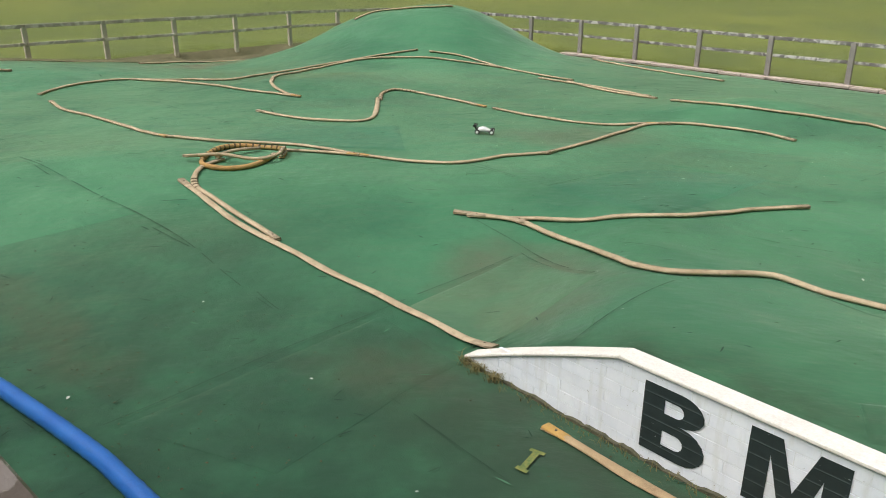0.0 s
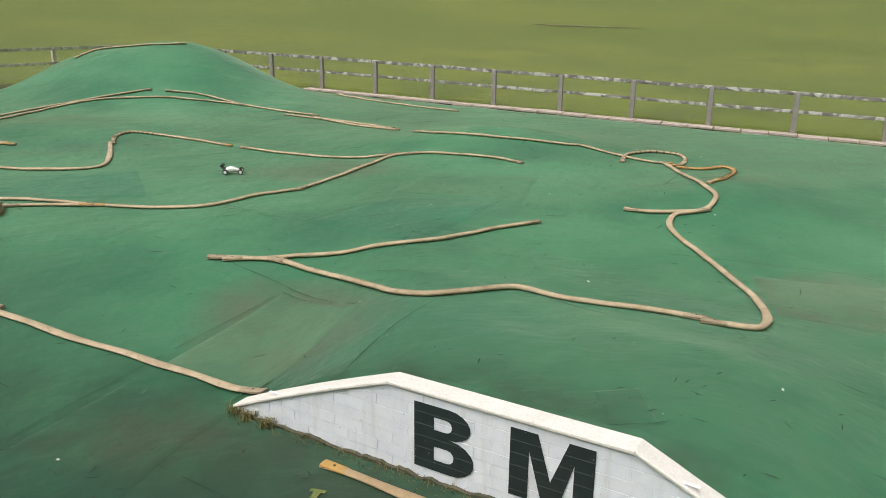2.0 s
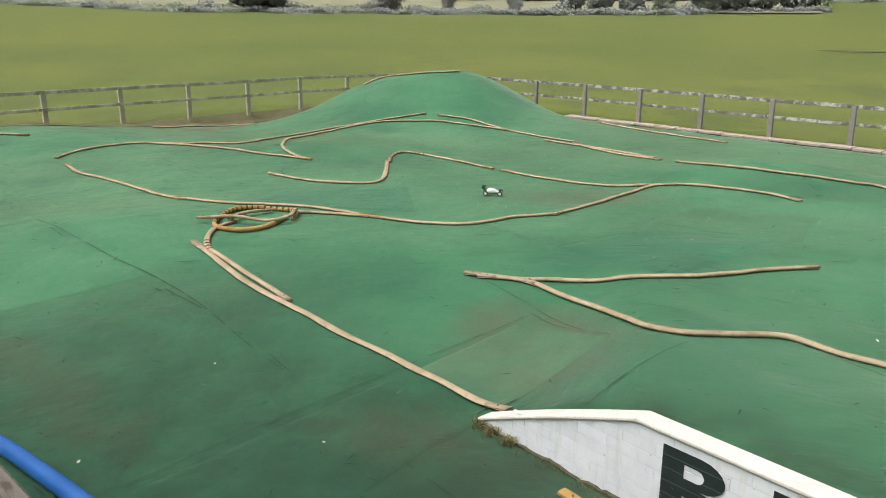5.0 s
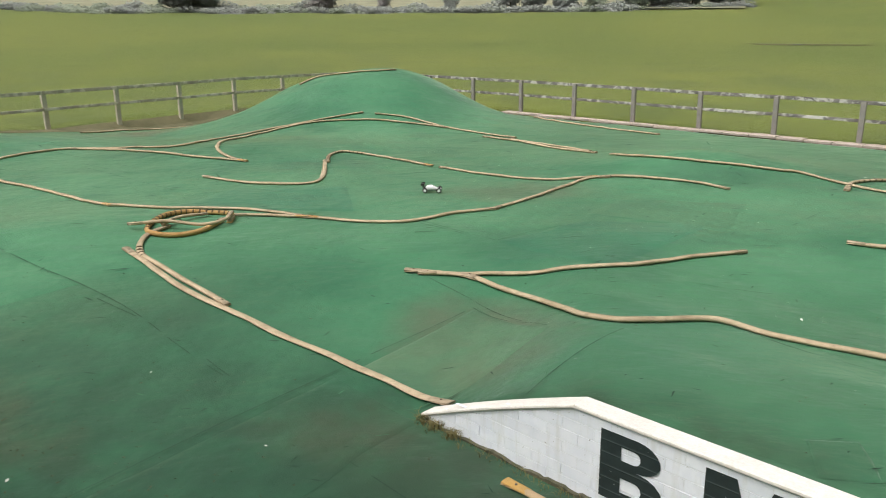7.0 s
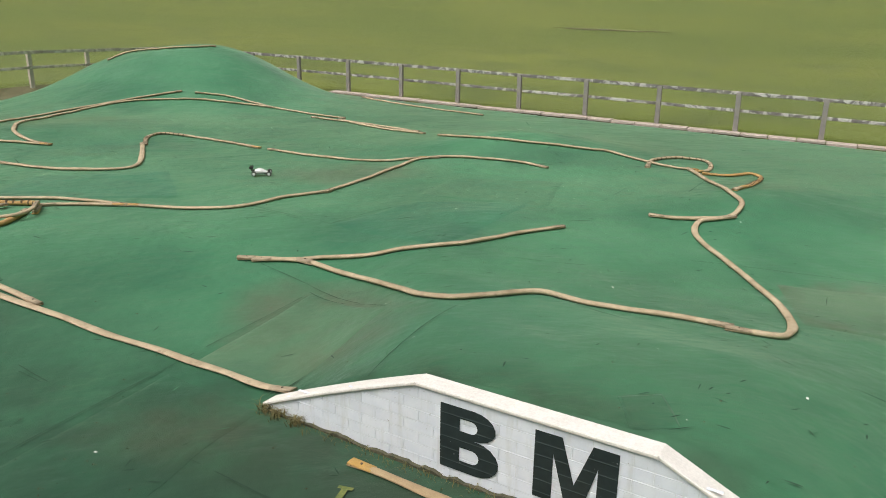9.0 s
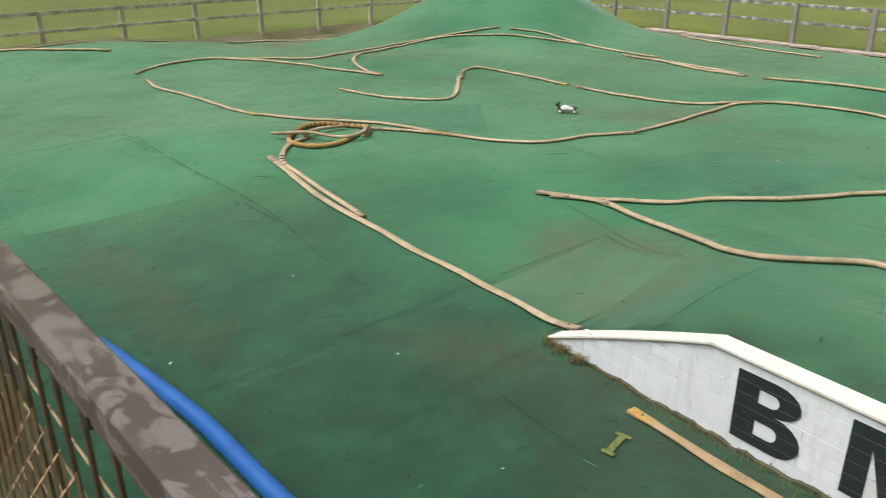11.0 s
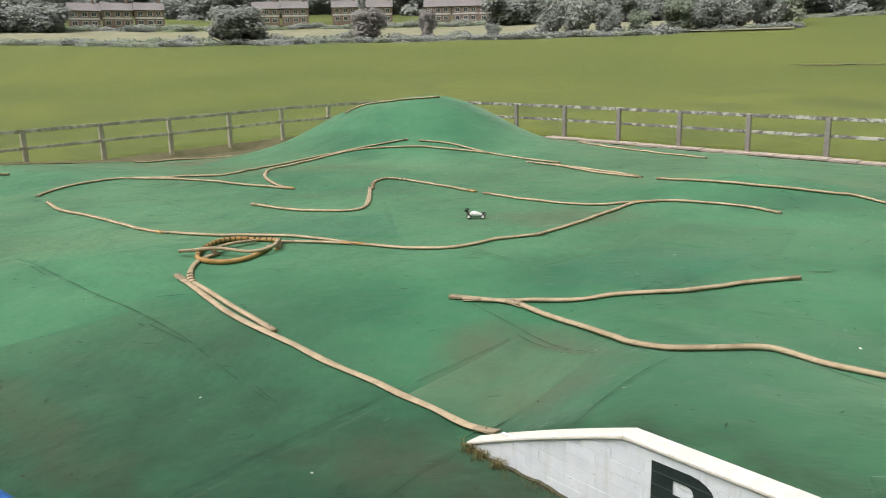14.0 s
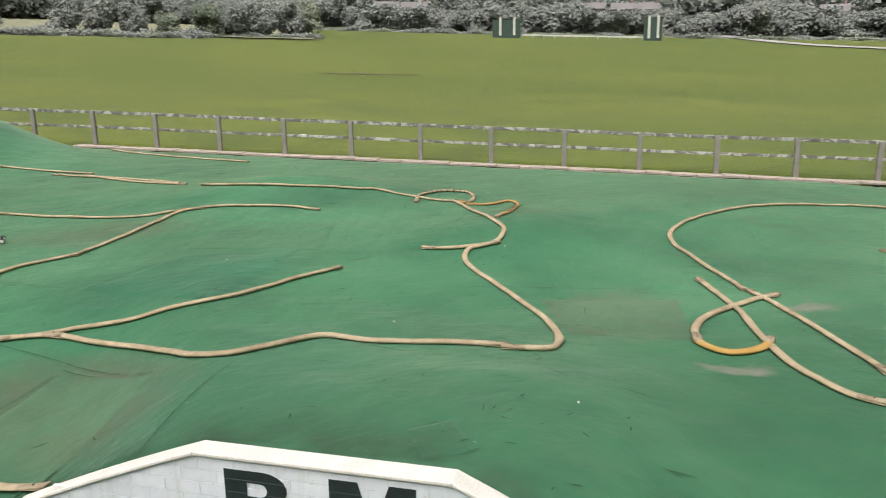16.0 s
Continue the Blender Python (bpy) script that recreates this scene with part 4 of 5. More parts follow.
            box(bm, s - 0.05, s + 0.05, n - 0.05, n + 0.05, -0.6, DECK_Z - 0.04, None, 0.004)
            part("stilt", bm, STEEL, st)
    # canopy post outside the rail
    bm = bmesh.new()
    box(bm, POST_S - 0.22, POST_S, 0.053, 0.153, -0.3, 4.6, Matrix(((1, 0, -0.07, 0.18), (0, 1, 0, 0), (0, 0, 1, 0), (0, 0, 0, 1))), 0.012)
    part("canopy_post", bm, STEEL, st, "square grey steel post")
    return st


POST_S = -2.86
WIRE = plain("brown_wire", (0.07, 0.05, 0.035), (0.16, 0.11, 0.075), 9.0, 0.7, 0.2)
BLACK_STEEL = plain("dark_steel_clip", (0.02, 0.02, 0.02), (0.05, 0.045, 0.04), 20.0, 0.5, 0.3)
STRAP = plain("orange_webbing", (0.55, 0.27, 0.07), (0.72, 0.42, 0.14), 10.0, 0.85)
stand()


# ---- radio-controlled buggy ----
def lathe(bm, profile, m, sides=16):
    rings = [[bm.verts.new(m @ Vector((x, r * math.cos(a), r * math.sin(a)))) for a in (2 * math.pi * j / sides for j in range(sides))] for x, r in profile]
    for r, q in zip(rings, rings[1:]):
        for j in range(sides):
            bm.faces.new((r[j], r[(j + 1) % sides], q[(j + 1) % sides], q[j]))
    bm.faces.new(rings[0])
    bm.faces.new(rings[-1])
    bmesh.ops.recalc_face_normals(bm, faces=bm.faces)


BODY_WHITE = plain("white_body_shell", (0.70, 0.70, 0.71), (0.84, 0.84, 0.84), 12.0, 0.3)
BLACK = plain("black_plastic", (0.012, 0.012, 0.013), (0.03, 0.03, 0.032), 20.0, 0.5)
TYRE = plain("black_rubber", (0.015, 0.015, 0.015), (0.035, 0.034, 0.032), 30.0, 0.9)
RIM = plain("white_wheel", (0.75, 0.75, 0.75), (0.86, 0.86, 0.86), 10.0, 0.4)


def buggy(m):
    car = tagged(empty("toy_buggy", m), "white and black radio-controlled racing buggy with rear wing", "toy car")
    bm = bmesh.new()
    box(bm, -0.17, 0.17, -0.05, 0.05, 0.03, 0.045, None, 0.004)
    part("chassis", bm, BLACK, car)
    bm = bmesh.new()
    secs = [(0.19, 0.018, 0.045, 0.060), (0.10, 0.035, 0.04, 0.085), (0.03, 0.055, 0.04, 0.120), (-0.03, 0.062, 0.04, 0.135), (-0.10, 0.050, 0.04, 0.115), (-0.15, 0.030, 0.045, 0.09)]
    rings = [[bm.verts.new((x, sy * w * f, z)) for sy, f, z in ((-1, 1, lo), (-1, 0.9, (lo + hi) / 2), (-1, 0.5, hi), (1, 0.5, hi), (1, 0.9, (lo + hi) / 2), (1, 1, lo))] for x, w, lo, hi in secs]
    for r, q in zip(rings, rings[1:]):
        for j in range(6):
            bm.faces.new((r[j], r[(j + 1) % 6], q[(j + 1) % 6], q[j]))
    bm.faces.new(rings[0])
    bm.faces.new(rings[-1])
    bmesh.ops.recalc_face_normals(bm, faces=bm.faces)
    part("body_shell", bm, BODY_WHITE, car, "white shell", True)
    bm = bmesh.new()
    box(bm, -0.215, -0.145, -0.075, 0.075, 0.150, 0.157, None, 0.002)
    box(bm, -0.215, -0.145, -0.079, -0.075, 0.130, 0.170)
    box(bm, -0.215, -0.145, 0.075, 0.079, 0.130, 0.170)
    box(bm, -0.185, -0.165, -0.03, -0.024, 0.08, 0.150)
    box(bm, -0.185, -0.165, 0.024, 0.03, 0.08, 0.150)
    part("rear_wing", bm, BLACK, car, "black wing")
    for x, w in ((0.15, 0.018), (-0.13, 0.024)):
        bm = bmesh.new()
        box(bm, x - 0.02, x + 0.02, -0.025, 0.025, 0.045, 0.105, None, 0.004)
        part("shock_tower", bm, BLACK, car)
        for sy in (-1, 1):
            bm = bmesh.new()
            box(bm, x - 0.012, x + 0.012, min(sy * 0.03, sy * 0.105), max(sy * 0.03, sy * 0.105), 0.038, 0.048, None, 0.002)
            part("suspension_arm", bm, BLACK, car)
            wheel = empty("wheel")
            wheel.parent = car
            c = pose(x, sy * 0.115, 0.046, 0, 0, 90)
            bm = bmesh.new()
            lathe(bm, [(-w, 0.030), (-w, 0.041), (-w * 0.6, 0.046), (w * 0.6, 0.046), (w, 0.041), (w, 0.030)], c)
            part("tyre", bm, TYRE, wheel)
            bm = bmesh.new()
            lathe(bm, [(-w - 0.001, 0.012), (-w - 0.001, 0.029), (w + 0.001, 0.029), (w + 0.001, 0.012)], c)
            part("rim", bm, RIM, wheel)
    return car


def on_carpet(x, y, heading, lift=0.014):
    e = 0.12
    n = Vector((height(x - e, y) - height(x + e, y), height(x, y - e) - height(x, y + e), 2 * e)).normalized()
    d = Vector((math.cos(heading), math.sin(heading), 0))
    d = (d - n * d.dot(n)).normalized()
    s = n.cross(d)
    z = rumpled(x, y) + lift
    return Matrix(((d.x, s.x, n.x, x), (d.y, s.y, n.y, y), (d.z, s.z, n.z, z), (0, 0, 0, 1)))


buggy(on_carpet(0.62, 11.0, -0.15) @ Matrix.Scale(0.78, 4))


# ---- distance ----
def leaf_crown(rng, rx, rz, clumps, size):
    """A crown of lobes thickly set with leaf sprays, uneven and with gaps."""
    bm = bmesh.new()
    lobes = [(Vector((rng.uniform(-0.6, 0.6) * rx, rng.uniform(-0.6, 0.6) * rx, rng.uniform(-0.5, 0.6) * rz)), rng.uniform(0.30, 0.52)) for _ in range(13)]
    lobes.append((Vector((0, 0, -0.1 * rz)), 0.62))
    for _ in range(clumps):
        c, k = rng.choice(lobes)
        d = Vector((rng.gauss(0, 1), rng.gauss(0, 1), rng.gauss(0.15, 1))).normalized()
        p = c + Vector((d.x * rx * k, d.y * rx * k, d.z * rz * k)) * (rng.random() ** 0.45) * 1.15
        s = size * rng.uniform(0.5, 1.2)
        t = (d + Vector((rng.uniform(-0.5, 0.5), rng.uniform(-0.5, 0.5), rng.uniform(-0.2, 0.8)))).to_track_quat("Z", "Y").to_matrix() @ Euler((0, 0, rng.uniform(0, 6.3))).to_matrix()
        pts = [Vector((s * rng.uniform(0.6, 1), 0, 0)), Vector((0, s * rng.uniform(0.5, 1), s * 0.2)), Vector((-s * rng.uniform(0.6, 1), 0, 0)), Vector((0, -s * rng.uniform(0.5, 1), -s * 0.2))]
        bm.faces.new([bm.verts.new(p + t @ q) for q in pts])
    return bm


BARK = plain("grey_bark", (0.08, 0.07, 0.06), (0.16, 0.14, 0.12), 3.0, 0.9)
# leaf colours lifted well above real foliage: the distant mist is in the colour
LEAVES = [foliage("leaves_haze_paled_grey", (0.34, 0.365, 0.345), (0.40, 0.42, 0.395)), foliage("leaves_haze_paled_green", (0.325, 0.37, 0.29), (0.39, 0.43, 0.34)), foliage("leaves_haze_paled_purple", (0.36, 0.34, 0.335), (0.41, 0.39, 0.385))]


def tree(kind, seed, label):
    rng = random.Random(seed)
    t = tagged(empty("tree"), label, "tree", "trees at the field's edge")
    bm = bmesh.new()
    for a, b, r in ((Vector((0, 0, -0.5)), Vector((0.1, 0, 3.0)), 0.26), (Vector((0.1, 0, 2.4)), Vector((1.4, 0.5, 5.0)), 0.13), (Vector((0.1, 0, 2.6)), Vector((-1.3, -0.4, 5.2)), 0.12), (Vector((0.1, 0, 2.9)), Vector((0.2, 0.9, 6.0)), 0.12)):
        d = (b - a).normalized()
        s = d.orthogonal().normalized()
        u = d.cross(s)
        lo = [bm.verts.new(a + r * (s * math.cos(w) + u * math.sin(w))) for w in (6.283 * j / 7 for j in range(7))]
        hi = [bm.verts.new(b + 0.5 * r * (s * math.cos(w) + u * math.sin(w))) for w in (6.283 * j / 7 for j in range(7))]
        for j in range(7):
            bm.faces.new((lo[j], lo[(j + 1) % 7], hi[(j + 1) % 7], hi[j]))
    part("trunk", bm, BARK, t)
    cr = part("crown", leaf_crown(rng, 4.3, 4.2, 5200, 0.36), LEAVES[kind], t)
    cr.location = (0, 0, 4.6)
    return t


def bush(kind, seed, label):
    rng = random.Random(seed)
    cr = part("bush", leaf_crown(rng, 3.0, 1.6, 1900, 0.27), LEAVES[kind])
    return tagged(cr, label, "bush", "bushes at the field's edge")


def polar(az, r):
    return r * math.sin(radians(az)), r * math.cos(radians(az))


def plant(proto, az, r, scale, turn=0.0, first=False, sink=0.0, wide=1.0):
    x, y = polar(az, r)
    m = pose(x, y, lie(x, y) - sink, 0, 0, turn)
    ob = proto if first else copy_thing(proto, m)
    ob.matrix_world = m
    ob.scale = (scale * wide, scale * wide, scale)
    return ob


def treeline():
    rng = random.Random(5)
    protos = [tree(k, 20 + i, lab) for i, (k, lab) in enumerate(((0, "broad grey-green tree in mist at the field's edge"), (1, "green leafy tree standing in the far hedge"), (2, "purple-leaved tree standing in the far hedge"), (0, "tall misty tree behind the field")))]
    bushes = [bush(k, 40 + i, lab) for i, (k, lab) in enumerate(((0, "low grey-green bush in the far hedge"), (1, "low green bush in the far hedge")))]
    used = set()

    def put(kind, protoset, az, r, sc, sink=0.0, wide=1.0):
        p = protoset[kind]
        plant(p, az, r, sc, rng.uniform(0, 360), p.name not in used, sink, wide)
        used.add(p.name)

    # trees that stand out along the near hedge: bearing, distance, height, breadth, kind
    for az, r, sc, wide, k in (
        (-14.4, 186, 1.10, 1.7, 0), (-4.6, 186, 0.95, 1.15, 2), (-0.2, 186, 0.90, 0.6, 2), (4.8, 186, 0.52, 1.0, 0), (11.3, 188, 1.15, 0.9, 0),
        (9.3, 192, 1.25, 0.8, 0), (13.4, 190, 0.95, 0.9, 0), (15.6, 190, 0.72, 1.1, 1), (18.4, 192, 0.92, 1.1, 1), (20.4, 195, 1.05, 1.1, 0), (22.4, 198, 1.15, 1.1, 0),
        (24.2, 203, 1.15, 1.0, 0), (25.6, 208, 1.15, 0.8, 1), (-31, 215, 1.0, 1.2, 0), (-40, 236, 1.0, 1.3, 0), (-50, 258, 1.1, 1.2, 0)):
        put(k, protos, az, r, sc, 0.8, wide)
    # low scrub in the hedge
    az = -62.0
    while az < 26:
        r = 182 + 2 * math.sin(az * 0.7) + max(0, az - 12) * 1.3 + max(0, -20 - az) * 2.3
        put(rng.choice((0, 1)), bushes, az, r, rng.uniform(0.75, 1.1), 0.3, 1.4)
        az += rng.uniform(0.35, 0.55)
    for az in (-11.6, -10.6, -9.4, -8.2, -7.2, -18.5, -20.5, 6.5, 14.6, 16.8, -24.5, -22.6, -16.6, -6.4, -2.4, 1.6, 2.8, 7.8):
        put(rng.choice((0, 1)), bushes, az, 190, rng.uniform(1.3, 1.7), 0.4, 1.0)
    # further trees to the right, behind the field's far edge
    az = 25.8
    while az < 72:
        put(rng.choice((0, 0, 3, 3)), protos, az, rng.uniform(248, 262), rng.uniform(1.2, 1.7), 4.0, 1.2)
        put(rng.choice((0, 1)), bushes, az + 0.4, 240, rng.uniform(0.8, 1.2), 0.5, 1.4)
        az += rng.uniform(0.8, 1.2)
    # the belt behind the meadow: scrub before the houses, trees elsewhere
    az = -70.0
    while az < 26:
        if -25.5 < az < 5.5:
            put(rng.choice((0, 1)), bushes, az, rng.uniform(248, 256), rng.uniform(1.2, 1.7), 0.4, 1.5)
        else:
            put(rng.choice((0, 0, 3)), protos, az, rng.uniform(244, 256), rng.uniform(1.1, 1.5), 2.5, 1.3)
        az += rng.uniform(1.1, 1.5)
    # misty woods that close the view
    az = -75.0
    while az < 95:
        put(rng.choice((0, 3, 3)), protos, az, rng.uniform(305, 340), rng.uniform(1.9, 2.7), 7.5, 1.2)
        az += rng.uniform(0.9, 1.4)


treeline()


def meadow():
    """Pale uncut grass behind the hedge."""
    bm = bmesh.new()
    rows = []
    for r in (188, 204, 222, 240):
        row = []
        for k in range(60):
            az = -66 + 92 * k / 59
            x, y = polar(az, r + max(0, -20 - az) * 2.3)
            row.append(bm.verts.new((x, y, lie(x, y) + 0.35 + 0.3 * noise.noise(Vector((x * 0.1, y * 0.1, 1))))))
        rows.append(row)
    for a, b in zip(rows, rows[1:]):
        for k in range(59):
            bm.faces.new((a[k], a[k + 1], b[k + 1], b[k]))
    bmesh.ops.recalc_face_normals(bm, faces=bm.faces)
    tagged(part("meadow", bm, STRAW, None, "", True), "pale uncut meadow grass behind the hedge", "grass", kind="stuff")


STRAW = plain("pale_dry_grass", (0.22, 0.22, 0.14), (0.33, 0.32, 0.21), 0.2, 0.95, 0.0, 0.5, 2.0)
meadow()

BRICK_RED = plain("red_brick_wall", (0.25, 0.175, 0.16), (0.33, 0.245, 0.225), 0.8, 0.9, 0.0, 0.2, 6.0)
ROOF = plain("grey_brown_roof_tiles", (0.20, 0.185, 0.19), (0.27, 0.25, 0.25), 0.7, 0.85, 0.0, 0.3, 5.0)
RENDERED = plain("pale_render", (0.60, 0.60, 0.60), (0.76, 0.76, 0.75), 0.8, 0.8)
PANE = plain("dark_window_glass", (0.05, 0.06, 0.07), (0.10, 0.11, 0.12), 2.0, 0.15)


def house():
    h = tagged(empty("house"), "distant red brick terraced house with a tiled roof", "house", "houses beyond the field")
    bm = bmesh.new()
    box(bm, -4.5, 4.5, -4, 4, -2, 5.2)
    part("wall", bm, BRICK_RED, h)
    bm = bmesh.new()
    q = [bm.verts.new(v) for v in ((-4.7, -4.5, 5.1), (4.7, -4.5, 5.1), (4.7, 0, 7.9), (-4.7, 0, 7.9), (-4.7, 4.5, 5.1), (4.7, 4.5, 5.1))]
    for f in ((0, 1, 2, 3), (3, 2, 5, 4), (0, 3, 4), (1, 5, 2), (0, 4, 5, 1)):
        bm.faces.new([q[i] for i in f])
    bmesh.ops.recalc_face_normals(bm, faces=bm.faces)
    part("roof", bm, ROOF, h)
    bm = bmesh.new()
    box(bm, 2.6, 3.4, -0.4, 0.4, 7.0, 9.0)
    part("chimney", bm, BRICK_RED, h)
    bm = bmesh.new()
    box(bm, -4.3, 4.3, -4.10, -3.99, 2.45, 3.0)
    part("white_band", bm, RENDERED, h, "white boarding below the upper windows")
    for x in (-2.7, 0.2, 2.8):
        for z in (0.6, 3.3):
            win = empty("window")
            win.parent = h
            bm = bmesh.new()
            box(bm, x - 0.8, x + 0.8, -4.10, -3.98, z, z + 1.4)
            part("frame", bm, RENDERED, win)
            bm = bmesh.new()
            box(bm, x - 0.66, x - 0.05, -4.13, -4.02, z + 0.13, z + 1.27)
            box(bm, x + 0.05, x + 0.66, -4.13, -4.02, z + 0.13, z + 1.27)
            part("pane", bm, PANE, win)
    return h


def houses():
    proto = house()
    spots = [(-24.5, 262), (-22.4, 263), (-20.3, 264), (-12.2, 268), (-10.1, 268), (-6.4, 270), (-3.8, 268), (0.6, 262), (2.7, 262), (4.7, 262), (31.5, 275), (33.6, 276), (47, 300), (49.2, 300), (51, 302), (61, 290), (63.2, 290)]
    for i, (az, r) in enumerate(spots):
        x, y = polar(az, r)
        m = pose(x, y, lie(x, y) + 0.2, 0, 0, -az)
        if i:
            copy_thing(proto, m)
        else:
            proto.matrix_world = m


houses()


# ---- things on the field ----
def puddle_patch():
    bm = bmesh.new()
    c = Vector((37.9, 66.2, 0))
    across = Vector((0.868, -0.497, 0))
    along = Vector((0.497, 0.868, 0))
    ring = []
    for k in range(40):
        a = 2 * math.pi * k / 40
        f = 1 + 0.35 * noise.noise(Vector((math.cos(a) * 1.7, math.sin(a) * 1.7, 9)))
        p = c + across * 5.2 * f * math.cos(a) + along * 1.3 * f * math.sin(a)
        ring.append(bm.verts.new((p.x, p.y, lie(p.x, p.y) + 0.05)))
    mid = bm.verts.new((c.x, c.y, lie(c.x, c.y) + 0.07))
    for k in range(40):
        bm.faces.new((mid, ring[k], ring[(k + 1) % 40]))
    bmesh.ops.recalc_face_normals(bm, faces=bm.faces)
    tagged(part("bare_patch", bm, EARTH), "dark wet patch of bare earth in the field", "mud", kind="structure")
    bm = bmesh.new()
    ring = []
    for k in range(20):
        a = 2 * math.pi * k / 20
        p = c + across * (0.55 * math.cos(a) - 0.3) + along * (0.5 * math.sin(a) - 0.6)
        ring.append(bm.verts.new((p.x, p.y, lie(p.x, p.y) + 0.10)))
    bm.faces.new(ring)
    bmesh.ops.recalc_face_normals(bm, faces=bm.faces)
    tagged(part("puddle", bm, WATER), "small bright puddle in the bare patch", "puddle", kind="structure")


WATER, _n, _l, _b = material("still_water", 0.03)
_b.inputs["Base Color"].default_value = (0.35, 0.36, 0.36, 1)
puddle_patch()



CONTAINER = plain("dark_green_steel", (0.035, 0.065, 0.060), (0.060, 0.095, 0.085), 1.0, 0.6)
PATH = plain("grey_path", (0.36, 0.35, 0.34), (0.50, 0.48, 0.47), 0.4, 0.9)


def shelter(az, r, w, h, label):
    """A dark shelter with pale posts at the far pitch."""
    x, y = polar(az, r)
    t = tagged(empty("team_shelter", pose(x, y, lie(x, y), 0, 0, -az)), label, "shelter", "shelters at the far pitch")
    bm = bmesh.new()
    box(bm, -w / 2, w / 2, -1.0, 1.0, -0.5, h, None, 0.05)
    part("body", bm, CONTAINER, t)
    for px in (-w * 0.22, w * 0.28):
        bm = bmesh.new()
        box(bm, px - 0.35, px + 0.35, -1.2, -1.02, 0.6, h + 0.6)
        part("panel", bm, RENDERED, t)
    bm = bmesh.new()
    box(bm, -w / 2 - 0.2, w / 2 + 0.2, -1.1, 1.1, h, h + 0.15)
    part("roof", bm, CONTAINER, t)


shelter(40.6, 224, 8.2, 5.2, "dark green shelter with pale panels at the far pitch")
shelter(51.4, 224, 5.0, 6.2, "narrow dark green shelter beside the far pitch")


def pitch_fence():
    t = tagged(empty("pitch_fence"), "low white rail round the far pitch", "fence")
    a, b = polar(41.8, 224), polar(50.7, 224)
    for k in range(12):
        f = k / 11
        x, y = a[0] + (b[0] - a[0]) * f, a[1] + (b[1] - a[1]) * f
        bm = bmesh.new()
        box(bm, -0.08, 0.08, -0.08, 0.08, -0.3, 1.0)
        part("post", bm, RENDERED, t).location = (x, y, lie(x, y))
    pa, pb = Vector((*a, lie(*a) + 1.0)), Vector((*b, lie(*b) + 1.0))
    bm = bmesh.new()
    box(bm, 0, (pb - pa).length, -0.08, 0.08, -0.35, 0.1)
    part("rail", bm, RENDERED, t).matrix_world = Matrix.Translation(pa) @ (pb - pa).to_track_quat("X", "Z").to_matrix().to_4x4()


pitch_fence()


def far_path():
    line = spline([(*polar(az, r), 0) for az, r in ((52.0, 300), (54.5, 268), (58, 236), (62, 214), (66, 204), (72, 195))], 4.0)
    bm = bmesh.new()
    rows = []
    for k, p in enumerate(line):
        d = (line[min(k + 1, len(line) - 1)] - line[max(k - 1, 0)]).normalized()
        s = Vector((-d.y, d.x, 0)) * 2.6
        rows.append([bm.verts.new((q.x, q.y, lie(q.x, q.y) + 0.25)) for q in (p - s, p + s)])
    for a, b in zip(rows, rows[1:]):
        bm.faces.new((a[0], a[1], b[1], b[0]))
    bmesh.ops.recalc_face_normals(bm, faces=bm.faces)
    tagged(part("path", bm, PATH), "pale grey path climbing beside the field", "path", kind="structure")


far_path()


# ---- small things on the carpet ----
YELLOW = plain("faded_yellow_paint", (0.055, 0.120, 0.040), (0.24, 0.24, 0.06), 26.0, 0.9)
WEED = plain("dry_weed_blades", (0.10, 0.10, 0.03), (0.24, 0.19, 0.08), 12.0, 0.9)
LITTER = plain("pale_litter", (0.45, 0.45, 0.42), (0.75, 0.74, 0.70), 9.0, 0.8)
LEAF_BIT = plain("dead_leaf", (0.040, 0.042, 0.020), (0.10, 0.085, 0.045), 9.0, 0.9)


def painted_mark():
    bm = bmesh.new()
    a, b, c, d, e, f = [Vector((x, y, 0)) for x, y in MARK]
    for p, q, w in ((a, b, 0.016), ((a + b) / 2, (e + f) / 2, 0.02), (e, f, 0.016)):
        line = [p.lerp(q, k / 6) for k in range(7)]
        side = (q - p).cross(Vector((0, 0, 1))).normalized() * w
        for r, t in zip(line, line[1:]):
            bm.faces.new([bm.verts.new((v.x, v.y, rumpled(v.x, v.y) + 0.014)) for v in (r - side, t - side, t + side, r + side)])
    tagged(part("painted_mark", bm, YELLOW), "faded yellow mark painted on the carpet", "marking")


painted_mark()


def weeds(name, spots, label, tall, count, spread):
    rng = random.Random(name + str(count))
    bm = bmesh.new()
    for x, y in spots:
        for _ in range(count):
            px, py = x + rng.gauss(0, spread), y + rng.gauss(0, spread)
            z = rumpled(px, py)
            a = rng.uniform(0, 6.28)
            h, w = tall * rng.uniform(0.4, 1.0), 0.0022
            d = Vector((math.cos(a), math.sin(a), 0))
            s = Vector((-d.y, d.x, 0)) * w
            p = Vector((px, py, z))
            m = p + d * h * 0.35 + Vector((0, 0, h * 0.7))
            q = p + d * h * 0.9 + Vector((0, 0, h * 0.85))
            v = [bm.verts.new(k) for k in (p - s, p + s, m + s, m - s, q)]
            bm.faces.new(v[:4])
            bm.faces.new((v[3], v[2], v[4]))
    tagged(part(name, bm, WEED), label, "weeds", kind="stuff")


def wall_spot(s, n):
    return WALL_P[0] + s * WALL_D[0] + n * WALL_N[0], WALL_P[1] + s * WALL_D[1] + n * WALL_N[1]


weeds("grass_tuft", [wall_spot(-1.36, -0.03), wall_spot(-1.22, -0.05), wall_spot(-1.05, -0.05)], "dry yellowish tufts at the tip of the wall", 0.09, 90, 0.03)
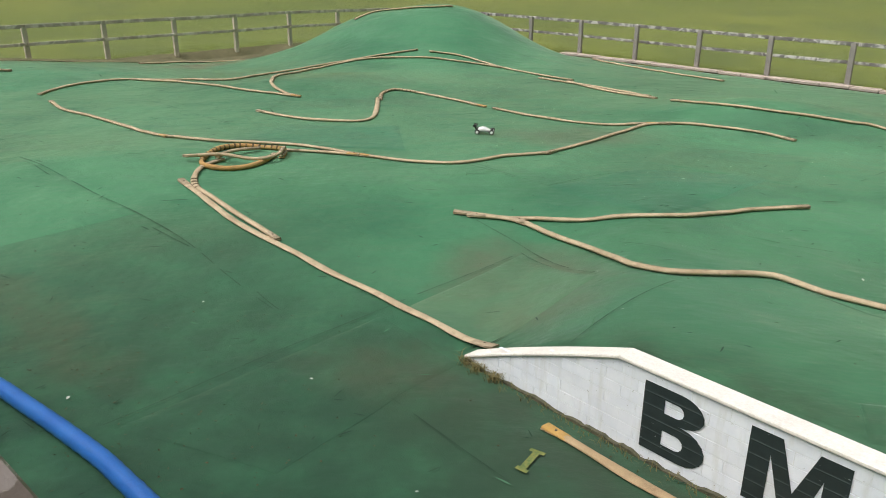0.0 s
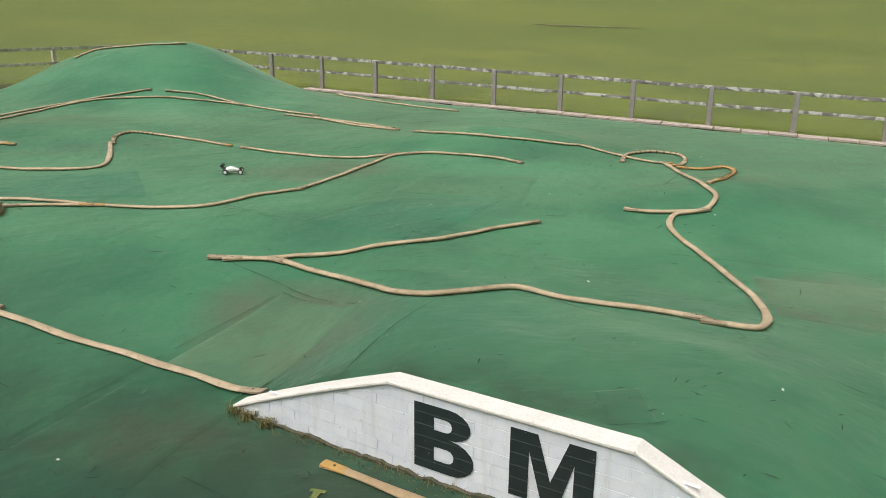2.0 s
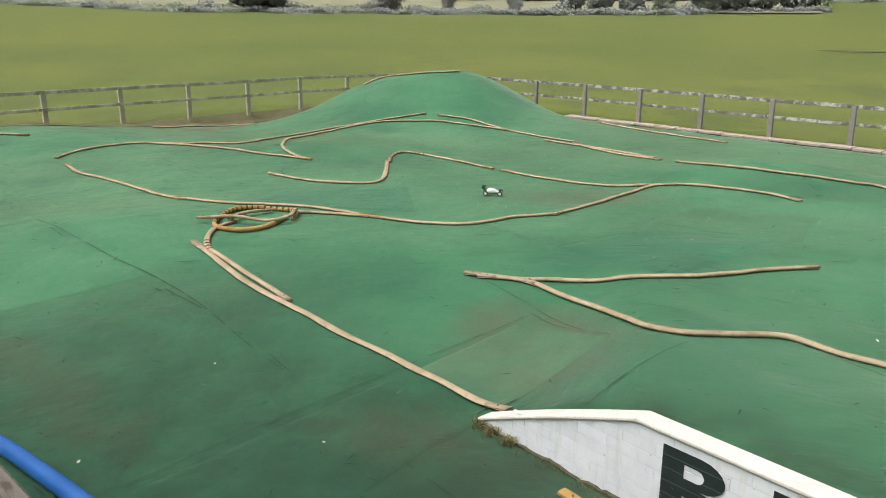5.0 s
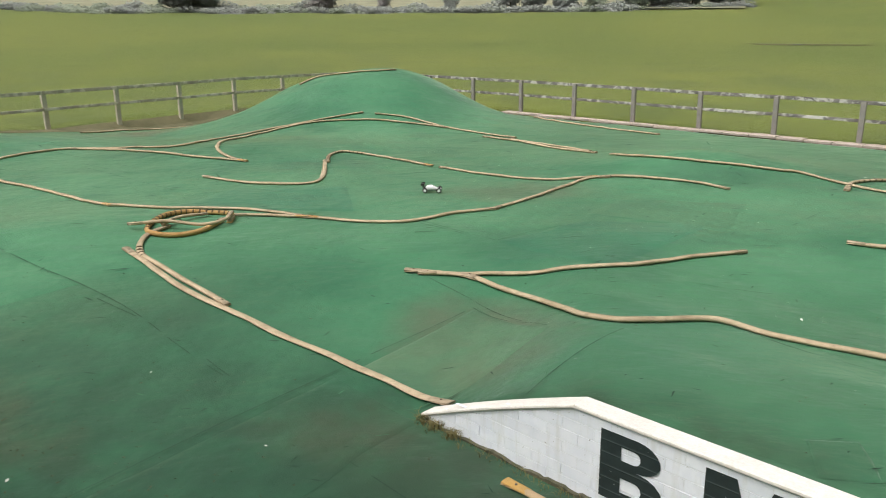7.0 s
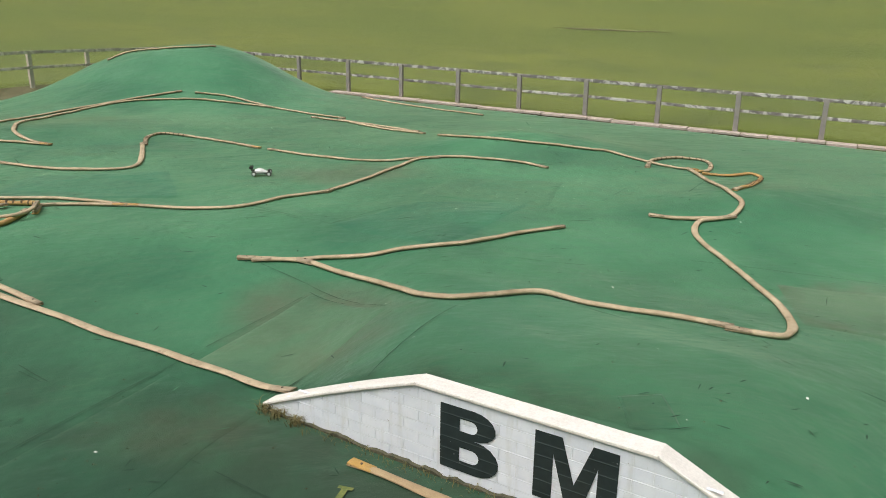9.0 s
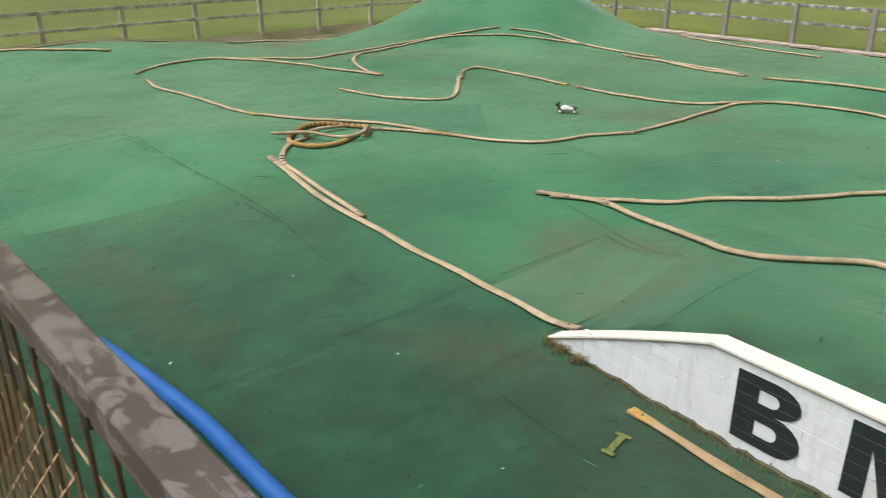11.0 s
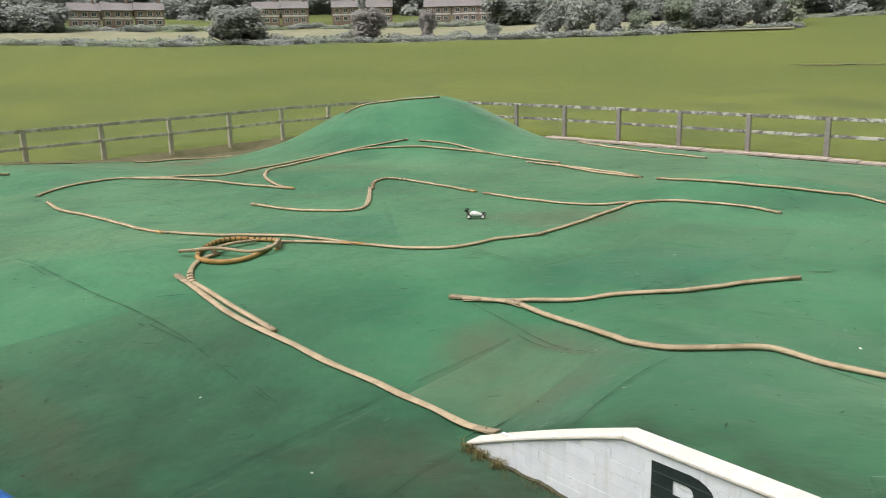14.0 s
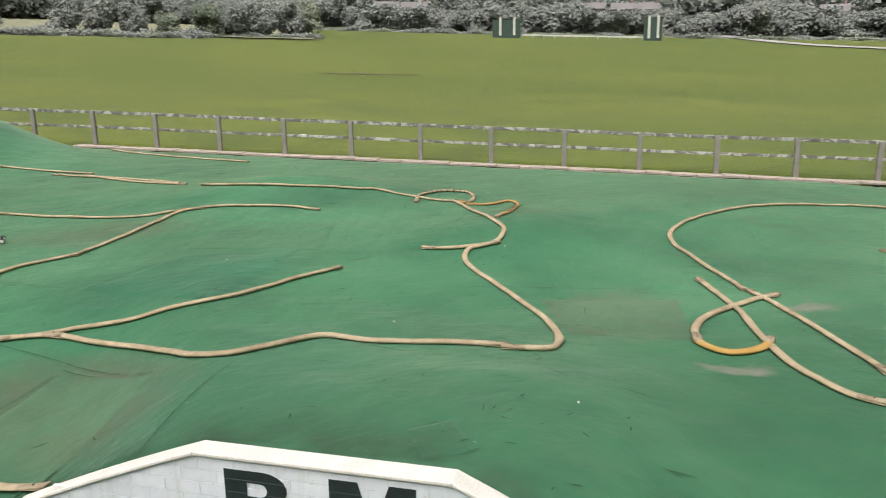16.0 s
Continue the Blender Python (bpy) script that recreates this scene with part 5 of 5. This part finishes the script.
weeds("weeds", [wall_spot(-0.9 + 0.16 * k, -0.05) for k in range(18)], "thin weeds and moss along the foot of the wall", 0.05, 22, 0.04)


def litter():
    rng = random.Random(11)
    for name, mat, count, size, lab in (("litter", LITTER, 70, 0.012, "tiny pale scraps scattered over the carpet"), ("leaf_litter", LEAF_BIT, 1500, 0.008, "dead leaf bits and grit strewn on the carpet")):
        bm = bmesh.new()
        for _ in range(count):
            if rng.random() < 0.5 or name == "litter":
                x, y = rng.uniform(-5, 9), rng.uniform(2.2, 15)
            else:
                k = rng.random()
                x, y = -1.2 - 4.5 * k + rng.gauss(0, 0.5), 3.4 + 3.6 * k + rng.gauss(0, 0.5)
            z = rumpled(x, y) + 0.012
            s = size * rng.uniform(0.5, 1.6)
            t = Euler((rng.uniform(-0.5, 0.5), rng.uniform(-0.5, 0.5), rng.uniform(0, 6.3))).to_matrix()
            bm.faces.new([bm.verts.new(Vector((x, y, z)) + t @ Vector(c)) for c in ((s, 0, 0), (0, s * 0.6, 0.004), (-s, 0, 0), (0, -s * 0.6, 0.002))])
        tagged(part(name, bm, mat), lab, "litter", kind="stuff")


litter()


def creases():
    """Small splits and ruckles in the old carpet."""
    rng = random.Random(23)
    for name, mat, count, lab in (("crease", SEAM, 420, "short dark splits and ruckles in the carpet"), ("scuff", SCUFF, 110, "pale worn scuffs on the carpet")):
        bm = bmesh.new()
        for _ in range(count):
            r = rng.random()
            y = 2.4 + 14.0 * r ** 1.2
            x = rng.uniform(-0.75 * y - 1, 0.75 * y + 2)
            a = rng.gauss(0.1, 0.8)
            n = (rng.uniform(0.012, 0.05) if rng.random() < 0.92 else rng.uniform(0.06, 0.12)) * (1 + y / 10)
            w = rng.uniform(0.002, 0.004) * (1 + y / 8)
            d, s = Vector((math.cos(a), math.sin(a), 0)), Vector((-math.sin(a), math.cos(a), 0))
            p = Vector((x, y, 0))
            pts = [p - d * n, p - d * n * 0.3 + s * w, p + d * n * 0.4 + s * w * 0.8 + s * 0.003, p + d * n, p + d * n * 0.3 - s * w, p - d * n * 0.4 - s * w * 0.7]
            bm.faces.new([bm.verts.new((q.x, q.y, rumpled(q.x, q.y) + 0.013)) for q in pts])
        tagged(part(name, bm, mat), lab, "wear", kind="stuff")


SCUFF = plain("worn_carpet_backing", (0.06, 0.17, 0.095), (0.10, 0.21, 0.13), 6.0, 0.95)
creases()


def yellow_end():
    """A yellow hose end that lies against the wall's foot."""
    pts = [wall_spot(0.93, -0.07), wall_spot(0.99, -0.25), wall_spot(1.06, -0.55), wall_spot(1.10, -0.9)]
    line = over(spline([(x, y, 0) for x, y in pts], 0.05), 0.014)
    bm = sweep(bmesh.new(), line, 0.045, 0.012, 10, 0.1)
    bmesh.ops.recalc_face_normals(bm, faces=bm.faces)
    tagged(part("fire_hose", bm, HOSE_MATS["yellow"], None, "", True), "bright yellow flat hose end against the wall", "hose", "lane hoses")


yellow_end()

lettered_wall()
